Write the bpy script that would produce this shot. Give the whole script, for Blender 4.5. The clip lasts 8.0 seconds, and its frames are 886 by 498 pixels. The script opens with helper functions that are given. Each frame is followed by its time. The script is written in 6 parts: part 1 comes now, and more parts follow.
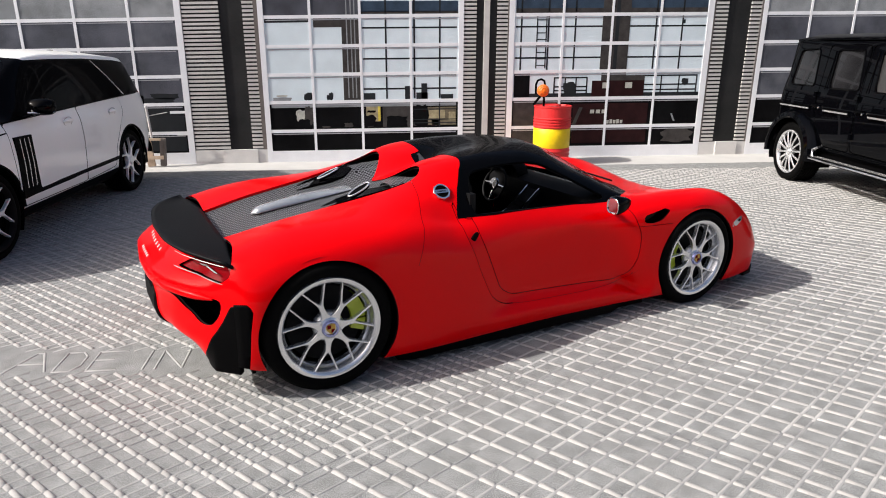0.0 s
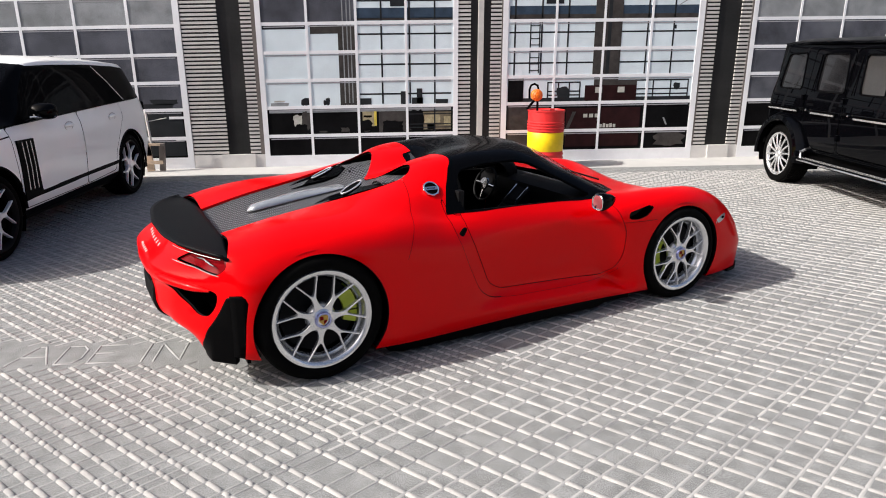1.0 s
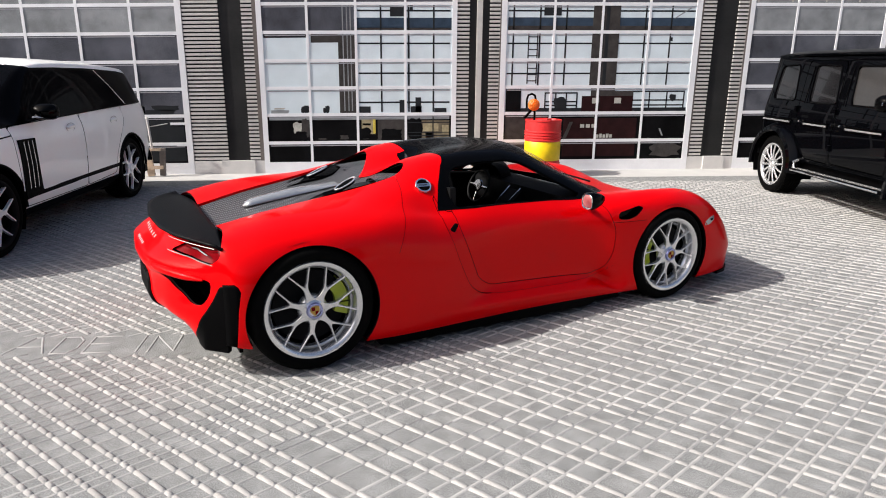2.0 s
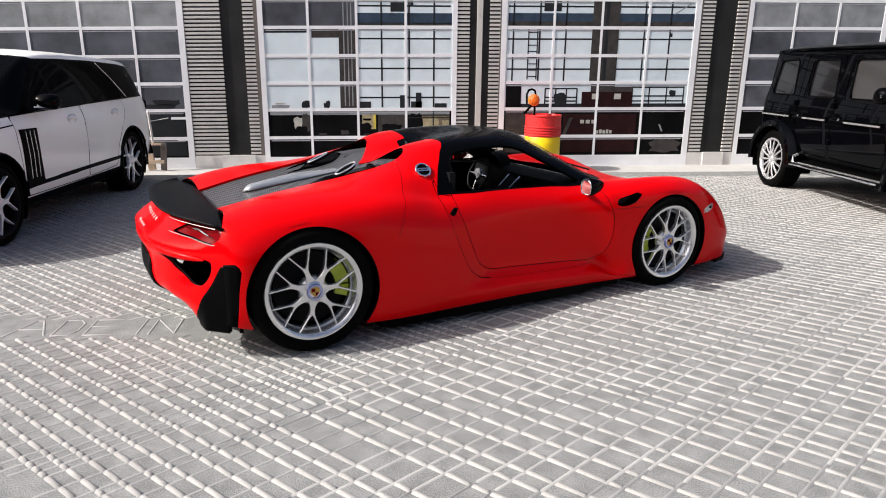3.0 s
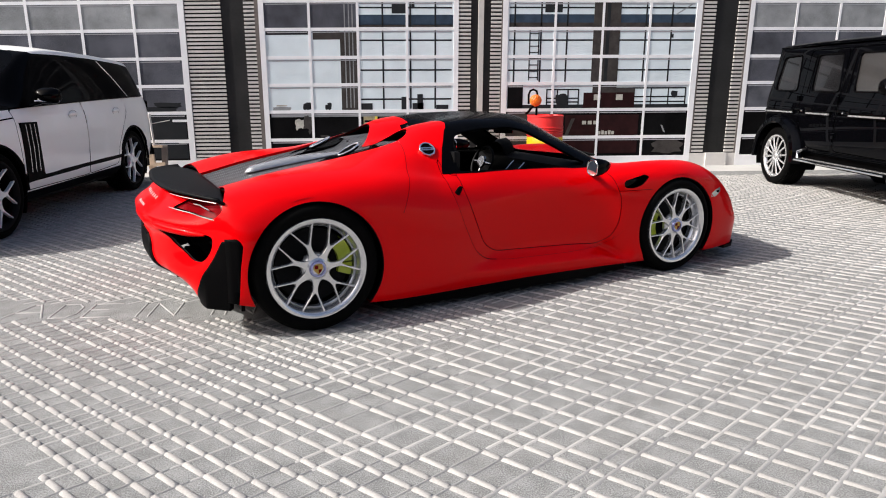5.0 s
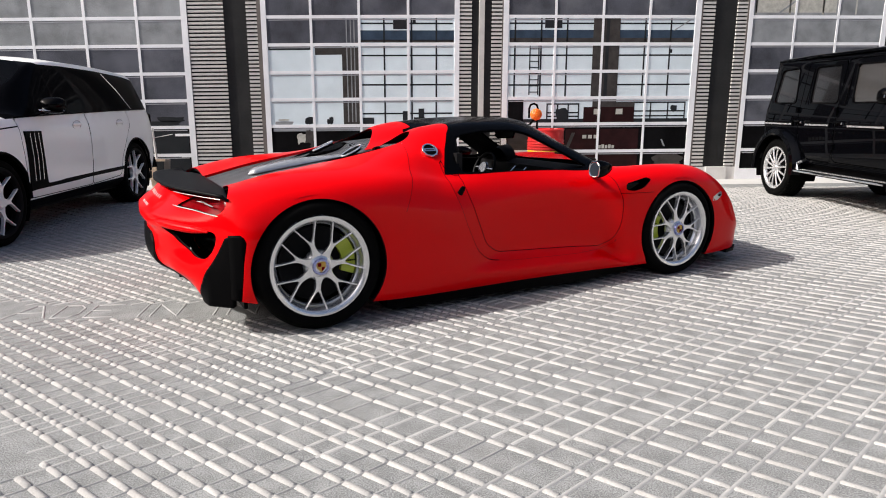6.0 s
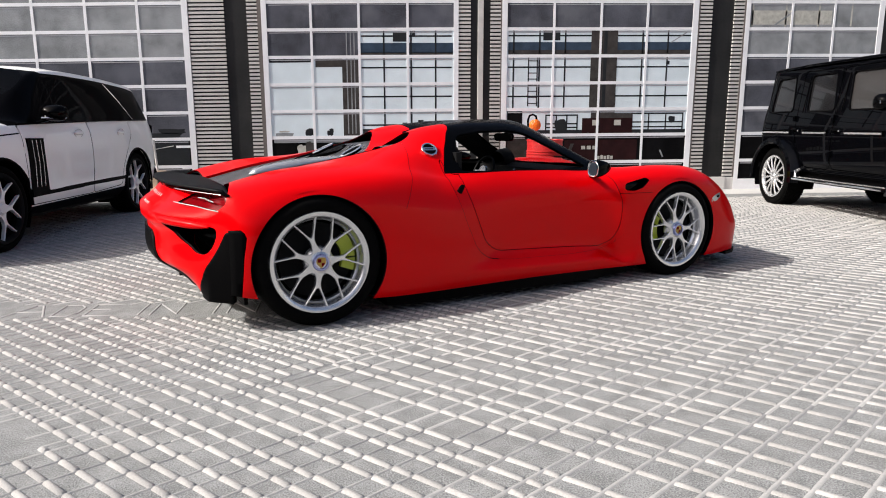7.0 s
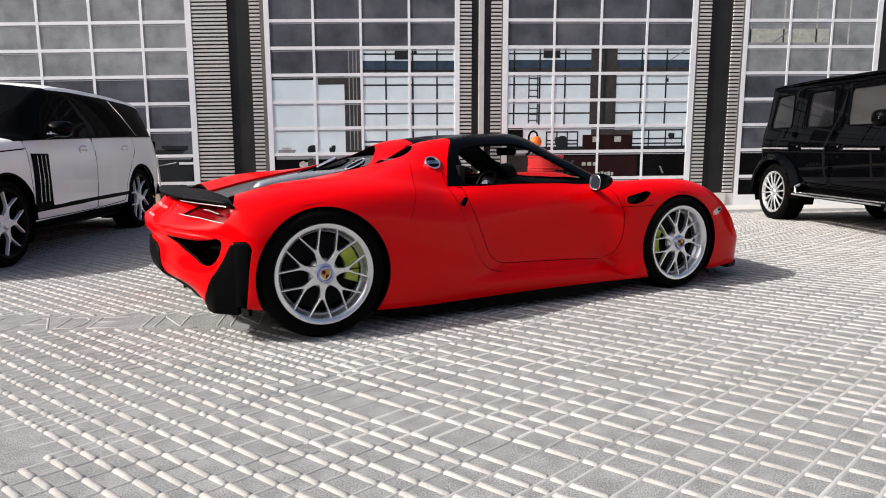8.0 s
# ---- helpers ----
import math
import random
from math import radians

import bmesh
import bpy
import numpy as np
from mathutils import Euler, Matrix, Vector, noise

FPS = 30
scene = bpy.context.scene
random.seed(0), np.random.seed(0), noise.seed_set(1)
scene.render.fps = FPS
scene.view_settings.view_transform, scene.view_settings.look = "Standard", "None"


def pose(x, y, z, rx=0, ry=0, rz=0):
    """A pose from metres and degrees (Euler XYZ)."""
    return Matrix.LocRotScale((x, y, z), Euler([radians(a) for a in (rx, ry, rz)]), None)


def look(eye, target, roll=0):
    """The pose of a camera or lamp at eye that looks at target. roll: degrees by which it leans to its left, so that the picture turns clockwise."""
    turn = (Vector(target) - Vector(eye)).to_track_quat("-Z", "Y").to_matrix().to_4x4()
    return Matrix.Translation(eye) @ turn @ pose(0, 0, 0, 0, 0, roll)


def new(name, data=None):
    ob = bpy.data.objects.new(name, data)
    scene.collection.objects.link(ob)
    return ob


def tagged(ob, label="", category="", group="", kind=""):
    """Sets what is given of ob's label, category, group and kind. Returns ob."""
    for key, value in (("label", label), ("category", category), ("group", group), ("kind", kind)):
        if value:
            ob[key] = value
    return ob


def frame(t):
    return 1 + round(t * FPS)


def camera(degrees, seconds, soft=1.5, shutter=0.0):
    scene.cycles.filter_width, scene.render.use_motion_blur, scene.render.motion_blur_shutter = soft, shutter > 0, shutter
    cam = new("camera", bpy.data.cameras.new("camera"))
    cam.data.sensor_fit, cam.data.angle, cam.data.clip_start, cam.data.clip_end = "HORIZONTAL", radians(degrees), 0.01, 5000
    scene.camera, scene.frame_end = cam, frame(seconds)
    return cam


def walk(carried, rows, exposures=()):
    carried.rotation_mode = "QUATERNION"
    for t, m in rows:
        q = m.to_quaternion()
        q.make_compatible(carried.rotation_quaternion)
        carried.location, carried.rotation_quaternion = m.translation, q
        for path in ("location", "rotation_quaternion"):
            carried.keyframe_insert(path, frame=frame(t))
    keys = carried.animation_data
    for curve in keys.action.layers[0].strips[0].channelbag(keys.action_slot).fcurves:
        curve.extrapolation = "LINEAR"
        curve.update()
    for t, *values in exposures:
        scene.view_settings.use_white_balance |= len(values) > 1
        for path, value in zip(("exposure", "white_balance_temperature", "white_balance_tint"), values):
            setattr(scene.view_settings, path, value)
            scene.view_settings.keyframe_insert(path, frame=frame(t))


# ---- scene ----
cam = camera(68.1, 8.0, soft=1.0)
PATH = [
    (0, (0.00934, -0.17890, 0.09897), (0.04745, 0.10501, 0.00988), 0.24),
    (0.5, (0.00966, -0.18246, 0.09811), (0.04784, 0.10145, 0.00902), 0.10),
    (1, (0.01163, -0.18741, 0.09719), (0.05006, 0.09743, 0.01125), 0.01),
    (1.5, (0.01406, -0.19087, 0.09513), (0.05277, 0.09530, 0.01385), 0.35),
    (3, (0.01398, -0.19609, 0.08648), (0.05234, 0.09081, 0.00763), 0.65),
    (3.5, (0.01412, -0.19647, 0.08456), (0.05229, 0.09042, 0.00557), 0.62),
    (4, (0.01410, -0.19549, 0.07974), (0.05210, 0.09133, 0.00041), 0.36),
    (4.5, (0.01364, -0.19471, 0.07657), (0.05163, 0.09277, -0.00030), 0.31),
    (6, (0.01187, -0.19659, 0.06692), (0.04999, 0.09426, 0.00404), 0.16),
    (6.5, (0.01202, -0.19724, 0.06273), (0.05021, 0.09437, 0.00349), 0.03),
    (7, (0.01171, -0.19841, 0.06041), (0.05003, 0.09403, 0.00555), -0.04),
    (7.5, (0.01123, -0.19925, 0.05880), (0.04958, 0.09396, 0.00819), -0.10),
    (8, (0.01050, -0.19955, 0.05864), (0.04888, 0.09430, 0.01193), -0.10),
]
walk(cam, [(t, look(eye, target, roll)) for t, eye, target, roll in PATH])

# ---- world, sun and exposure ----
from mathutils.kdtree import KDTree

S = 1 / 18          # the cars are 1:18 models: sizes below are full-size metres times S
SUN_AZ, SUN_EL = 10.0, 38.0   # the light travels towards this azimuth (from +x, to the left)
world = bpy.data.worlds.new("sky")
scene.world = world
world.use_nodes = True
wn = world.node_tree.nodes
sky = wn.new("ShaderNodeTexSky")
sky.sky_type = "NISHITA"
sky.sun_disc = False
sky.sun_elevation = radians(SUN_EL)
sky.sun_rotation = radians(270 - SUN_AZ)
sky.air_density, sky.dust_density, sky.ozone_density = 0.7, 4.5, 0.7
world.node_tree.links.new(sky.outputs[0], wn["Background"].inputs[0])
wn["Background"].inputs[1].default_value = 0.128
sun = new("sun", bpy.data.lights.new("sun", "SUN"))
sun.data.energy, sun.data.angle, sun.data.color = 4.5, radians(0.55), (1.0, 0.965, 0.915)
sun_way = Vector((math.cos(radians(SUN_AZ)) * math.cos(radians(SUN_EL)), math.sin(radians(SUN_AZ)) * math.cos(radians(SUN_EL)), -math.sin(radians(SUN_EL))))
sun.matrix_world = look((-1.5, -0.3, 1.2), Vector((-1.5, -0.3, 1.2)) + sun_way)
scene.view_settings.exposure = 0.54


# ---- materials ----
def material(name, color, rough=0.5, metal=0.0, vary=0.12, size=0.02, bump=0.0, bump_size=0.0008, coat=0.0, spec=0.5, random=0.0, stain=None, coat_rough=0.03, grain=0.5):
    """A surface with a large and a fine variation of its colour, and fine relief. Sizes in metres."""
    m = bpy.data.materials.new(name)
    m.use_nodes = True
    t = m.node_tree
    n, l = t.nodes, t.links
    p = n["Principled BSDF"]
    p.inputs["Roughness"].default_value = rough
    p.inputs["Metallic"].default_value = metal
    p.inputs["Specular IOR Level"].default_value = spec
    p.inputs["Coat Weight"].default_value = coat
    p.inputs["Coat Roughness"].default_value = coat_rough
    co = n.new("ShaderNodeTexCoord")
    big = n.new("ShaderNodeTexNoise")
    big.inputs["Scale"].default_value = 1 / size
    big.inputs["Detail"].default_value = 5
    fine = n.new("ShaderNodeTexNoise")
    fine.inputs["Scale"].default_value = 1 / bump_size
    fine.inputs["Detail"].default_value = 3
    for x in (big, fine):
        l.new(co.outputs["Object"], x.inputs["Vector"])
    add = n.new("ShaderNodeMath")
    add.operation = "ADD"
    l.new(big.outputs[0], add.inputs[0])
    half = n.new("ShaderNodeMath")
    half.operation = "MULTIPLY"
    half.inputs[1].default_value = grain
    l.new(fine.outputs[0], half.inputs[0])
    l.new(half.outputs[0], add.inputs[1])
    ramp = n.new("ShaderNodeMapRange")
    ramp.inputs["From Min"].default_value, ramp.inputs["From Max"].default_value = 0.2 + 0.5 * grain, 0.8 + 0.5 * grain
    ramp.inputs["To Min"].default_value, ramp.inputs["To Max"].default_value = 1 - vary, 1 + vary
    l.new(add.outputs[0], ramp.inputs["Value"])
    value = ramp.outputs[0]
    if random:
        info = n.new("ShaderNodeObjectInfo")
        geo = n.new("ShaderNodeNewGeometry")
        both = n.new("ShaderNodeMath")
        both.operation = "ADD"
        l.new(info.outputs["Random"], both.inputs[0])
        l.new(geo.outputs["Random Per Island"], both.inputs[1])
        spread = n.new("ShaderNodeMapRange")
        spread.inputs["From Max"].default_value = 2.0
        spread.inputs["To Min"].default_value, spread.inputs["To Max"].default_value = 1 - random, 1 + random
        l.new(both.outputs[0], spread.inputs["Value"])
        mul = n.new("ShaderNodeMath")
        mul.operation = "MULTIPLY"
        l.new(value, mul.inputs[0])
        l.new(spread.outputs[0], mul.inputs[1])
        value = mul.outputs[0]
    mix = n.new("ShaderNodeVectorMath")
    mix.operation = "SCALE"
    mix.inputs[0].default_value = color
    l.new(value, mix.inputs["Scale"])
    out = mix.outputs[0]
    if stain:
        patch = n.new("ShaderNodeTexNoise")
        patch.inputs["Scale"].default_value = 1 / stain[1]
        patch.inputs["Detail"].default_value = 6
        l.new(co.outputs["Object"], patch.inputs["Vector"])
        cut = n.new("ShaderNodeMapRange")
        cut.inputs["From Min"].default_value, cut.inputs["From Max"].default_value = 0.5, 0.72
        cut.inputs["To Max"].default_value = stain[2]
        l.new(patch.outputs[0], cut.inputs["Value"])
        over = n.new("ShaderNodeMix")
        over.data_type = "RGBA"
        l.new(cut.outputs[0], over.inputs["Factor"])
        l.new(out, over.inputs[6])
        over.inputs[7].default_value = (*stain[0], 1)
        out = over.outputs[2]
    l.new(out, p.inputs["Base Color"])
    if bump:
        b = n.new("ShaderNodeBump")
        b.inputs["Strength"].default_value = bump
        b.inputs["Distance"].default_value = 0.0002
        l.new(fine.outputs[0], b.inputs["Height"])
        l.new(b.outputs[0], p.inputs["Normal"])
    return m


def glass(name, tint, gloss, share=0.09):
    """A thin pane: it lets light through with a tint, and mirrors a little."""
    m = bpy.data.materials.new(name)
    m.use_nodes = True
    n, l = m.node_tree.nodes, m.node_tree.links
    n.remove(n["Principled BSDF"])
    clear, shine, mix = (n.new("ShaderNode" + k) for k in ("BsdfTransparent", "BsdfGlossy", "MixShader"))
    clear.inputs[0].default_value = (*tint, 1)
    shine.inputs["Roughness"].default_value = gloss
    mix.inputs[0].default_value = share
    l.new(clear.outputs[0], mix.inputs[1])
    l.new(shine.outputs[0], mix.inputs[2])
    l.new(mix.outputs[0], n["Material Output"].inputs[0])
    return m


def honeycomb(name, dark, light, cell):
    """Woven grille: round cells on a triangular raster between light wires, by three crossed waves."""
    m = material(name, light, 0.45, 0.6, vary=0.2, size=0.01)
    n, l = m.node_tree.nodes, m.node_tree.links
    p = n["Principled BSDF"]
    co = n.new("ShaderNodeTexCoord")
    total = None
    for k in range(3):
        a = radians(15 + 60 * k)
        dot = n.new("ShaderNodeVectorMath")
        dot.operation = "DOT_PRODUCT"
        w = 4 * math.pi / (math.sqrt(3) * cell)
        dot.inputs[1].default_value = (w * math.cos(a), w * math.sin(a), 0.0)
        l.new(co.outputs["Object"], dot.inputs[0])
        wave = n.new("ShaderNodeMath")
        wave.operation = "COSINE"
        l.new(dot.outputs["Value"], wave.inputs[0])
        if total is None:
            total = wave.outputs[0]
        else:
            add = n.new("ShaderNodeMath")
            add.operation = "ADD"
            l.new(total, add.inputs[0])
            l.new(wave.outputs[0], add.inputs[1])
            total = add.outputs[0]
    step = n.new("ShaderNodeMapRange")
    step.inputs["From Min"].default_value, step.inputs["From Max"].default_value = -0.95, -0.5
    l.new(total, step.inputs["Value"])
    mix = n.new("ShaderNodeMix")
    mix.data_type = "RGBA"
    l.new(step.outputs[0], mix.inputs["Factor"])
    mix.inputs[6].default_value = (*light, 1)
    mix.inputs[7].default_value = (*dark, 1)
    l.new(mix.outputs[2], p.inputs["Base Color"])
    b = n.new("ShaderNodeBump")
    b.inputs["Strength"].default_value = 0.8
    b.inputs["Distance"].default_value = 0.0004
    b.invert = True
    l.new(step.outputs[0], b.inputs["Height"])
    l.new(b.outputs[0], p.inputs["Normal"])
    return m


RED = material("red_paint", (0.64, 0.0003, 0.0018), 0.28, vary=0.03, size=0.05, coat=0.24, coat_rough=0.05, spec=0.015)
# dark red of the panel gaps, also painted shade of the flank crease
JOINT_AND_CREASE = material("dark_red_gap_and_crease_shade", (0.008, 0.0003, 0.0005), 0.5, spec=0.02, vary=0.1)
GLOSS_BLACK = material("black_lacquer", (0.001, 0.001, 0.0012), 0.25, vary=0.2, coat=0.13, coat_rough=0.06, spec=0.01)
WINDOW_BLACK = material("black_window_glass", (0.002, 0.002, 0.0025), 0.3, vary=0.2, coat=0.09, coat_rough=0.01, spec=0.005)
SATIN_BLACK = material("satin_black_plastic", (0.0015, 0.0015, 0.0017), 0.5, spec=0.03, vary=0.25, bump=0.15, bump_size=0.0004)
CARBON = material("carbon_black", (0.004, 0.0043, 0.005), 0.5, spec=0.06, vary=0.5, size=0.001, bump=0.2, bump_size=0.0005, coat=0.02, coat_rough=0.15)
RUBBER = material("tyre_rubber", (0.002, 0.002, 0.002), 0.75, spec=0.04, vary=0.3, size=0.004, bump=0.3, bump_size=0.0003)
SILVER = material("silver_wheel_paint", (0.72, 0.72, 0.725), 0.27, 0.82, vary=0.05, size=0.01)
ALLOY = material("bright_alloy", (0.85, 0.85, 0.86), 0.35, 0.35, vary=0.05, size=0.01)
CHROME = material("chrome", (0.8, 0.8, 0.8), 0.08, 1.0, vary=0.03)
MIRROR = material("mirror_glass", (0.88, 0.88, 0.88), 0.03, 1.0, vary=0.01)
DISC = material("brake_disc_steel", (0.005, 0.005, 0.0055), 0.6, 0.0, spec=0.08, vary=0.2, size=0.002)
LIME = material("lime_green_caliper_paint", (0.42, 0.5, 0.01), 0.35, vary=0.05, coat=0.5)
GOLD = material("gold_enamel", (0.45, 0.28, 0.06), 0.35, 0.6)
GRILLE = honeycomb("dark_honeycomb_mesh", (0.004, 0.004, 0.0045), (0.29, 0.29, 0.305), 0.00145)
INTERIOR = material("black_interior", (0.004, 0.004, 0.0045), 0.6, spec=0.15, vary=0.3, bump=0.2, bump_size=0.0005)
SCREEN = glass("windscreen_pane", (0.76, 0.78, 0.78), 0.03, 0.26)
TINTED = glass("tinted_pane", (0.10, 0.10, 0.11), 0.02, 0.025)
SPINE_GREY = material("smoked_silver_plastic", (0.42, 0.43, 0.445), 0.25, 0.6, vary=0.15, size=0.004, coat=0.5)
LAMP_RED = material("red_lamp_lens", (0.14, 0.001, 0.003), 0.2, vary=0.1, coat=0.08, spec=0.1)
LAMP_CLEAR = material("clear_lamp_lens", (0.42, 0.40, 0.40), 0.12, 0.4, vary=0.2, size=0.003, coat=1.0)
WHITE_PAINT = material("white_car_paint", (0.96, 0.955, 0.93), 0.35, vary=0.02, size=0.05, coat=0.5, coat_rough=0.02)
BLACK_PAINT = material("black_car_paint", (0.0008, 0.0009, 0.0014), 0.3, vary=0.1, coat=0.27, coat_rough=0.015, spec=0.005)
MAT_GREY = material("grey_rubber_mat", (0.219, 0.222, 0.219), 0.8, spec=0.12, vary=0.34, grain=2.4, size=0.006, bump=1.0, bump_size=0.00032, stain=((0.2, 0.19, 0.18), 0.03, 0.22))
RIB = material("worn_pale_rib", (0.345, 0.335, 0.323), 0.75, spec=0.15, vary=0.18, grain=1.0, size=0.006, bump=0.6, bump_size=0.0004, random=0.16)
RIB_LOW = material("grey_low_rib", (0.32, 0.317, 0.31), 0.8, spec=0.15, vary=0.15, size=0.006, bump=0.5, bump_size=0.0005)
PALE_GROUND = material("pale_paving_board", (0.46, 0.448, 0.43), 0.8, vary=0.08, size=0.02, bump=0.3, stain=((0.38, 0.37, 0.36), 0.03, 0.4))
FRAME_WHITE = material("white_door_frame", (0.78, 0.78, 0.80), 0.6, spec=0.2, vary=0.06, size=0.01)
CORRUGATED = material("grey_corrugated_sheet", (0.52, 0.5, 0.475), 0.6, vary=0.1, size=0.008)
PANEL_DARK = material("dark_grey_wall_panel", (0.016, 0.0158, 0.0158), 0.55, spec=0.25, vary=0.45, size=0.03, stain=((0.035, 0.034, 0.033), 0.04, 0.6))
PANEL_BROWN = material("brown_grey_jamb", (0.13, 0.11, 0.1), 0.7, vary=0.2, size=0.01)
CONCRETE = material("pale_concrete", (0.6, 0.58, 0.56), 0.85, vary=0.08, size=0.01, bump=0.3)
DRUM_RED = material("red_drum_paint", (0.62, 0.02, 0.02), 0.45, vary=0.08, size=0.004)
DRUM_YELLOW = material("yellow_drum_paint", (0.8, 0.55, 0.0), 0.45, vary=0.08, size=0.004)
ORANGE = material("orange_lamp_plastic", (0.8, 0.16, 0.01), 0.35, vary=0.1, size=0.002)
# grey of the unseen added walls, set for reflections and fill
ADDED_WALL = material("added_wall_grey", (0.24, 0.235, 0.225), 0.9, spec=0.1, vary=0.25, size=0.4, bump=0.4, bump_size=0.01, stain=((0.14, 0.135, 0.13), 0.6, 0.6))
ADDED_GROUND = material("added_grey_ground", (0.40, 0.395, 0.385), 0.85, spec=0.15, vary=0.2, size=0.3, bump=0.4, bump_size=0.004, stain=((0.24, 0.235, 0.23), 0.4, 0.5))
HUB_BLUE = material("blue_violet_anodised_metal", (0.34, 0.36, 0.62), 0.25, 0.9, vary=0.08, size=0.002)
WOOD = material("pale_wood", (0.5, 0.38, 0.28), 0.7, vary=0.2, size=0.003, bump=0.3)


# ---- mesh tools: a shape is (points, faces) in full-size metres ----
def build(name, geo, mat, parent=None, label="", smooth=40, bevel=0.0, solid=0.0, seg=2, inner=None):
    """Links a shape as one mesh object."""
    me = bpy.data.meshes.new(name)
    bm = bmesh.new()
    vs = [bm.verts.new((p[0] * S, p[1] * S, p[2] * S)) for p in geo[0]]
    for f in geo[1]:
        try:
            bm.faces.new([vs[i] for i in f])
        except ValueError:
            pass
    if bevel:
        edges = [e for e in bm.edges if len(e.link_faces) == 2 and e.calc_face_angle(0) > 0.5]
        bmesh.ops.bevel(bm, geom=edges, offset=bevel * S, segments=seg, affect="EDGES", profile=0.6, clamp_overlap=True)
    bm.normal_update()
    limit = radians(smooth)
    for f in bm.faces:
        f.smooth = smooth > 0
    for e in bm.edges:
        if len(e.link_faces) == 2 and e.calc_face_angle(0) > limit:
            e.smooth = False
    bm.to_mesh(me)
    bm.free()
    me.materials.append(mat)
    ob = new(name, me)
    if parent:
        ob.parent = parent
    if label:
        ob["label"] = label
    if solid:
        mod = ob.modifiers.new("thickness", "SOLIDIFY")
        mod.thickness, mod.offset = solid * S, -1.0
        if inner:
            me.materials.append(inner)
            mod.material_offset = 1
    return ob


def normals_of(geo):
    """A search tree and the smooth normals of a whole skin, so that panels cut from it stay flush in the light."""
    p = np.array(geo[0])
    n = np.zeros_like(p)
    for q in geo[1]:
        a = np.cross(p[q[2]] - p[q[0]], p[q[3 % len(q)]] - p[q[1]]) if len(q) > 3 else np.cross(p[q[1]] - p[q[0]], p[q[2]] - p[q[0]])
        for i in q:
            n[i] += a
    n /= np.maximum(np.linalg.norm(n, axis=1), 1e-9)[:, None]
    tree = KDTree(len(p))
    for i, v in enumerate(geo[0]):
        tree.insert(v, i)
    tree.balance()
    return tree, n, p


def blended(skin, where, reach):
    """Smooths the normals of a skin over a short reach where two sheets meet."""
    tree, n, points = skin
    out = n.copy()
    for i, p in enumerate(points.tolist()):
        if where(p):
            w = Vector()
            for _, k, d in tree.find_range(p, reach):
                w += Vector(n[k]) * (1 - d / reach)
            out[i] = w.normalized() if w.length > 1e-6 else n[i]
    return tree, out, points


def panel(name, geo, skin, mat, parent, label="", lining=None, deep=0.018):
    """A body panel cut from a skin, with a dark lining set in behind it."""
    tree, n = skin[:2]
    near = []
    for v in geo[0]:
        w = Vector()
        for _, i, d in tree.find_n(v, 10):
            w += Vector(n[i]) / (d + 0.012)
        near.append(w.normalized())
    me = bpy.data.meshes.new(name)
    me.from_pydata([tuple(c * S for c in p) for p in geo[0]], [], geo[1])
    for f in me.polygons:
        f.use_smooth = True
    me.normals_split_custom_set_from_vertices(near)
    me.materials.append(mat)
    ob = new(name, me)
    ob.parent = parent
    if label:
        ob["label"] = label
    if lining:
        part("lining", ([tuple(Vector(p) - w * deep) for p, w in zip(geo[0], near)], geo[1]), lining, ob)
    return ob


def part(name, geo, mat, parent, label="", **more):
    return build(name, geo, mat, parent, label, **more)


def thing(name, label, category, x=0, y=0, z=0, turn=0, group="", kind=""):
    ob = new(name)
    ob.empty_display_size = 0.01
    ob.matrix_world = pose(x * S, y * S, z * S, 0, 0, turn)
    return tagged(ob, label, category, group, kind)


def join(*geos):
    v, f = [], []
    for g in geos:
        k = len(v)
        v += list(g[0])
        f += [tuple(i + k for i in q) for q in g[1]]
    return v, f


def moved(g, m):
    return [tuple(m @ Vector(p)) for p in g[0]], g[1]


def flipped(g):
    return g[0], [tuple(reversed(q)) for q in g[1]]


def box(x0, x1, y0, y1, z0, z1):
    v = [(x, y, z) for x in (x0, x1) for y in (y0, y1) for z in (z0, z1)]
    return v, [(0, 1, 3, 2), (4, 6, 7, 5), (0, 4, 5, 1), (2, 3, 7, 6), (0, 2, 6, 4), (1, 5, 7, 3)]


def grid(rows, close_u=False, close_v=False):
    """Quads over rows of points."""
    h, w = len(rows), len(rows[0])
    v = [p for r in rows for p in r]
    f = []
    for i in range(h if close_u else h - 1):
        for j in range(w if close_v else w - 1):
            a, b = i * w + j, i * w + (j + 1) % w
            c, d = ((i + 1) % h) * w + (j + 1) % w, ((i + 1) % h) * w + j
            f.append((a, b, c, d))
    return v, f


def lathe(profile, n=48, axis="y", a0=0, a1=360):
    """Turns (radius, along) pairs round an axis."""
    rows = []
    full = abs(a1 - a0) >= 360
    for k in range(n if full else n + 1):
        a = radians(a0 + (a1 - a0) * k / n)
        if axis == "y":
            rows.append([(r * math.sin(a), t, r * math.cos(a)) for r, t in profile])
        else:
            rows.append([(r * math.cos(a), r * math.sin(a), t) for r, t in profile])
    return grid(rows, close_u=full)


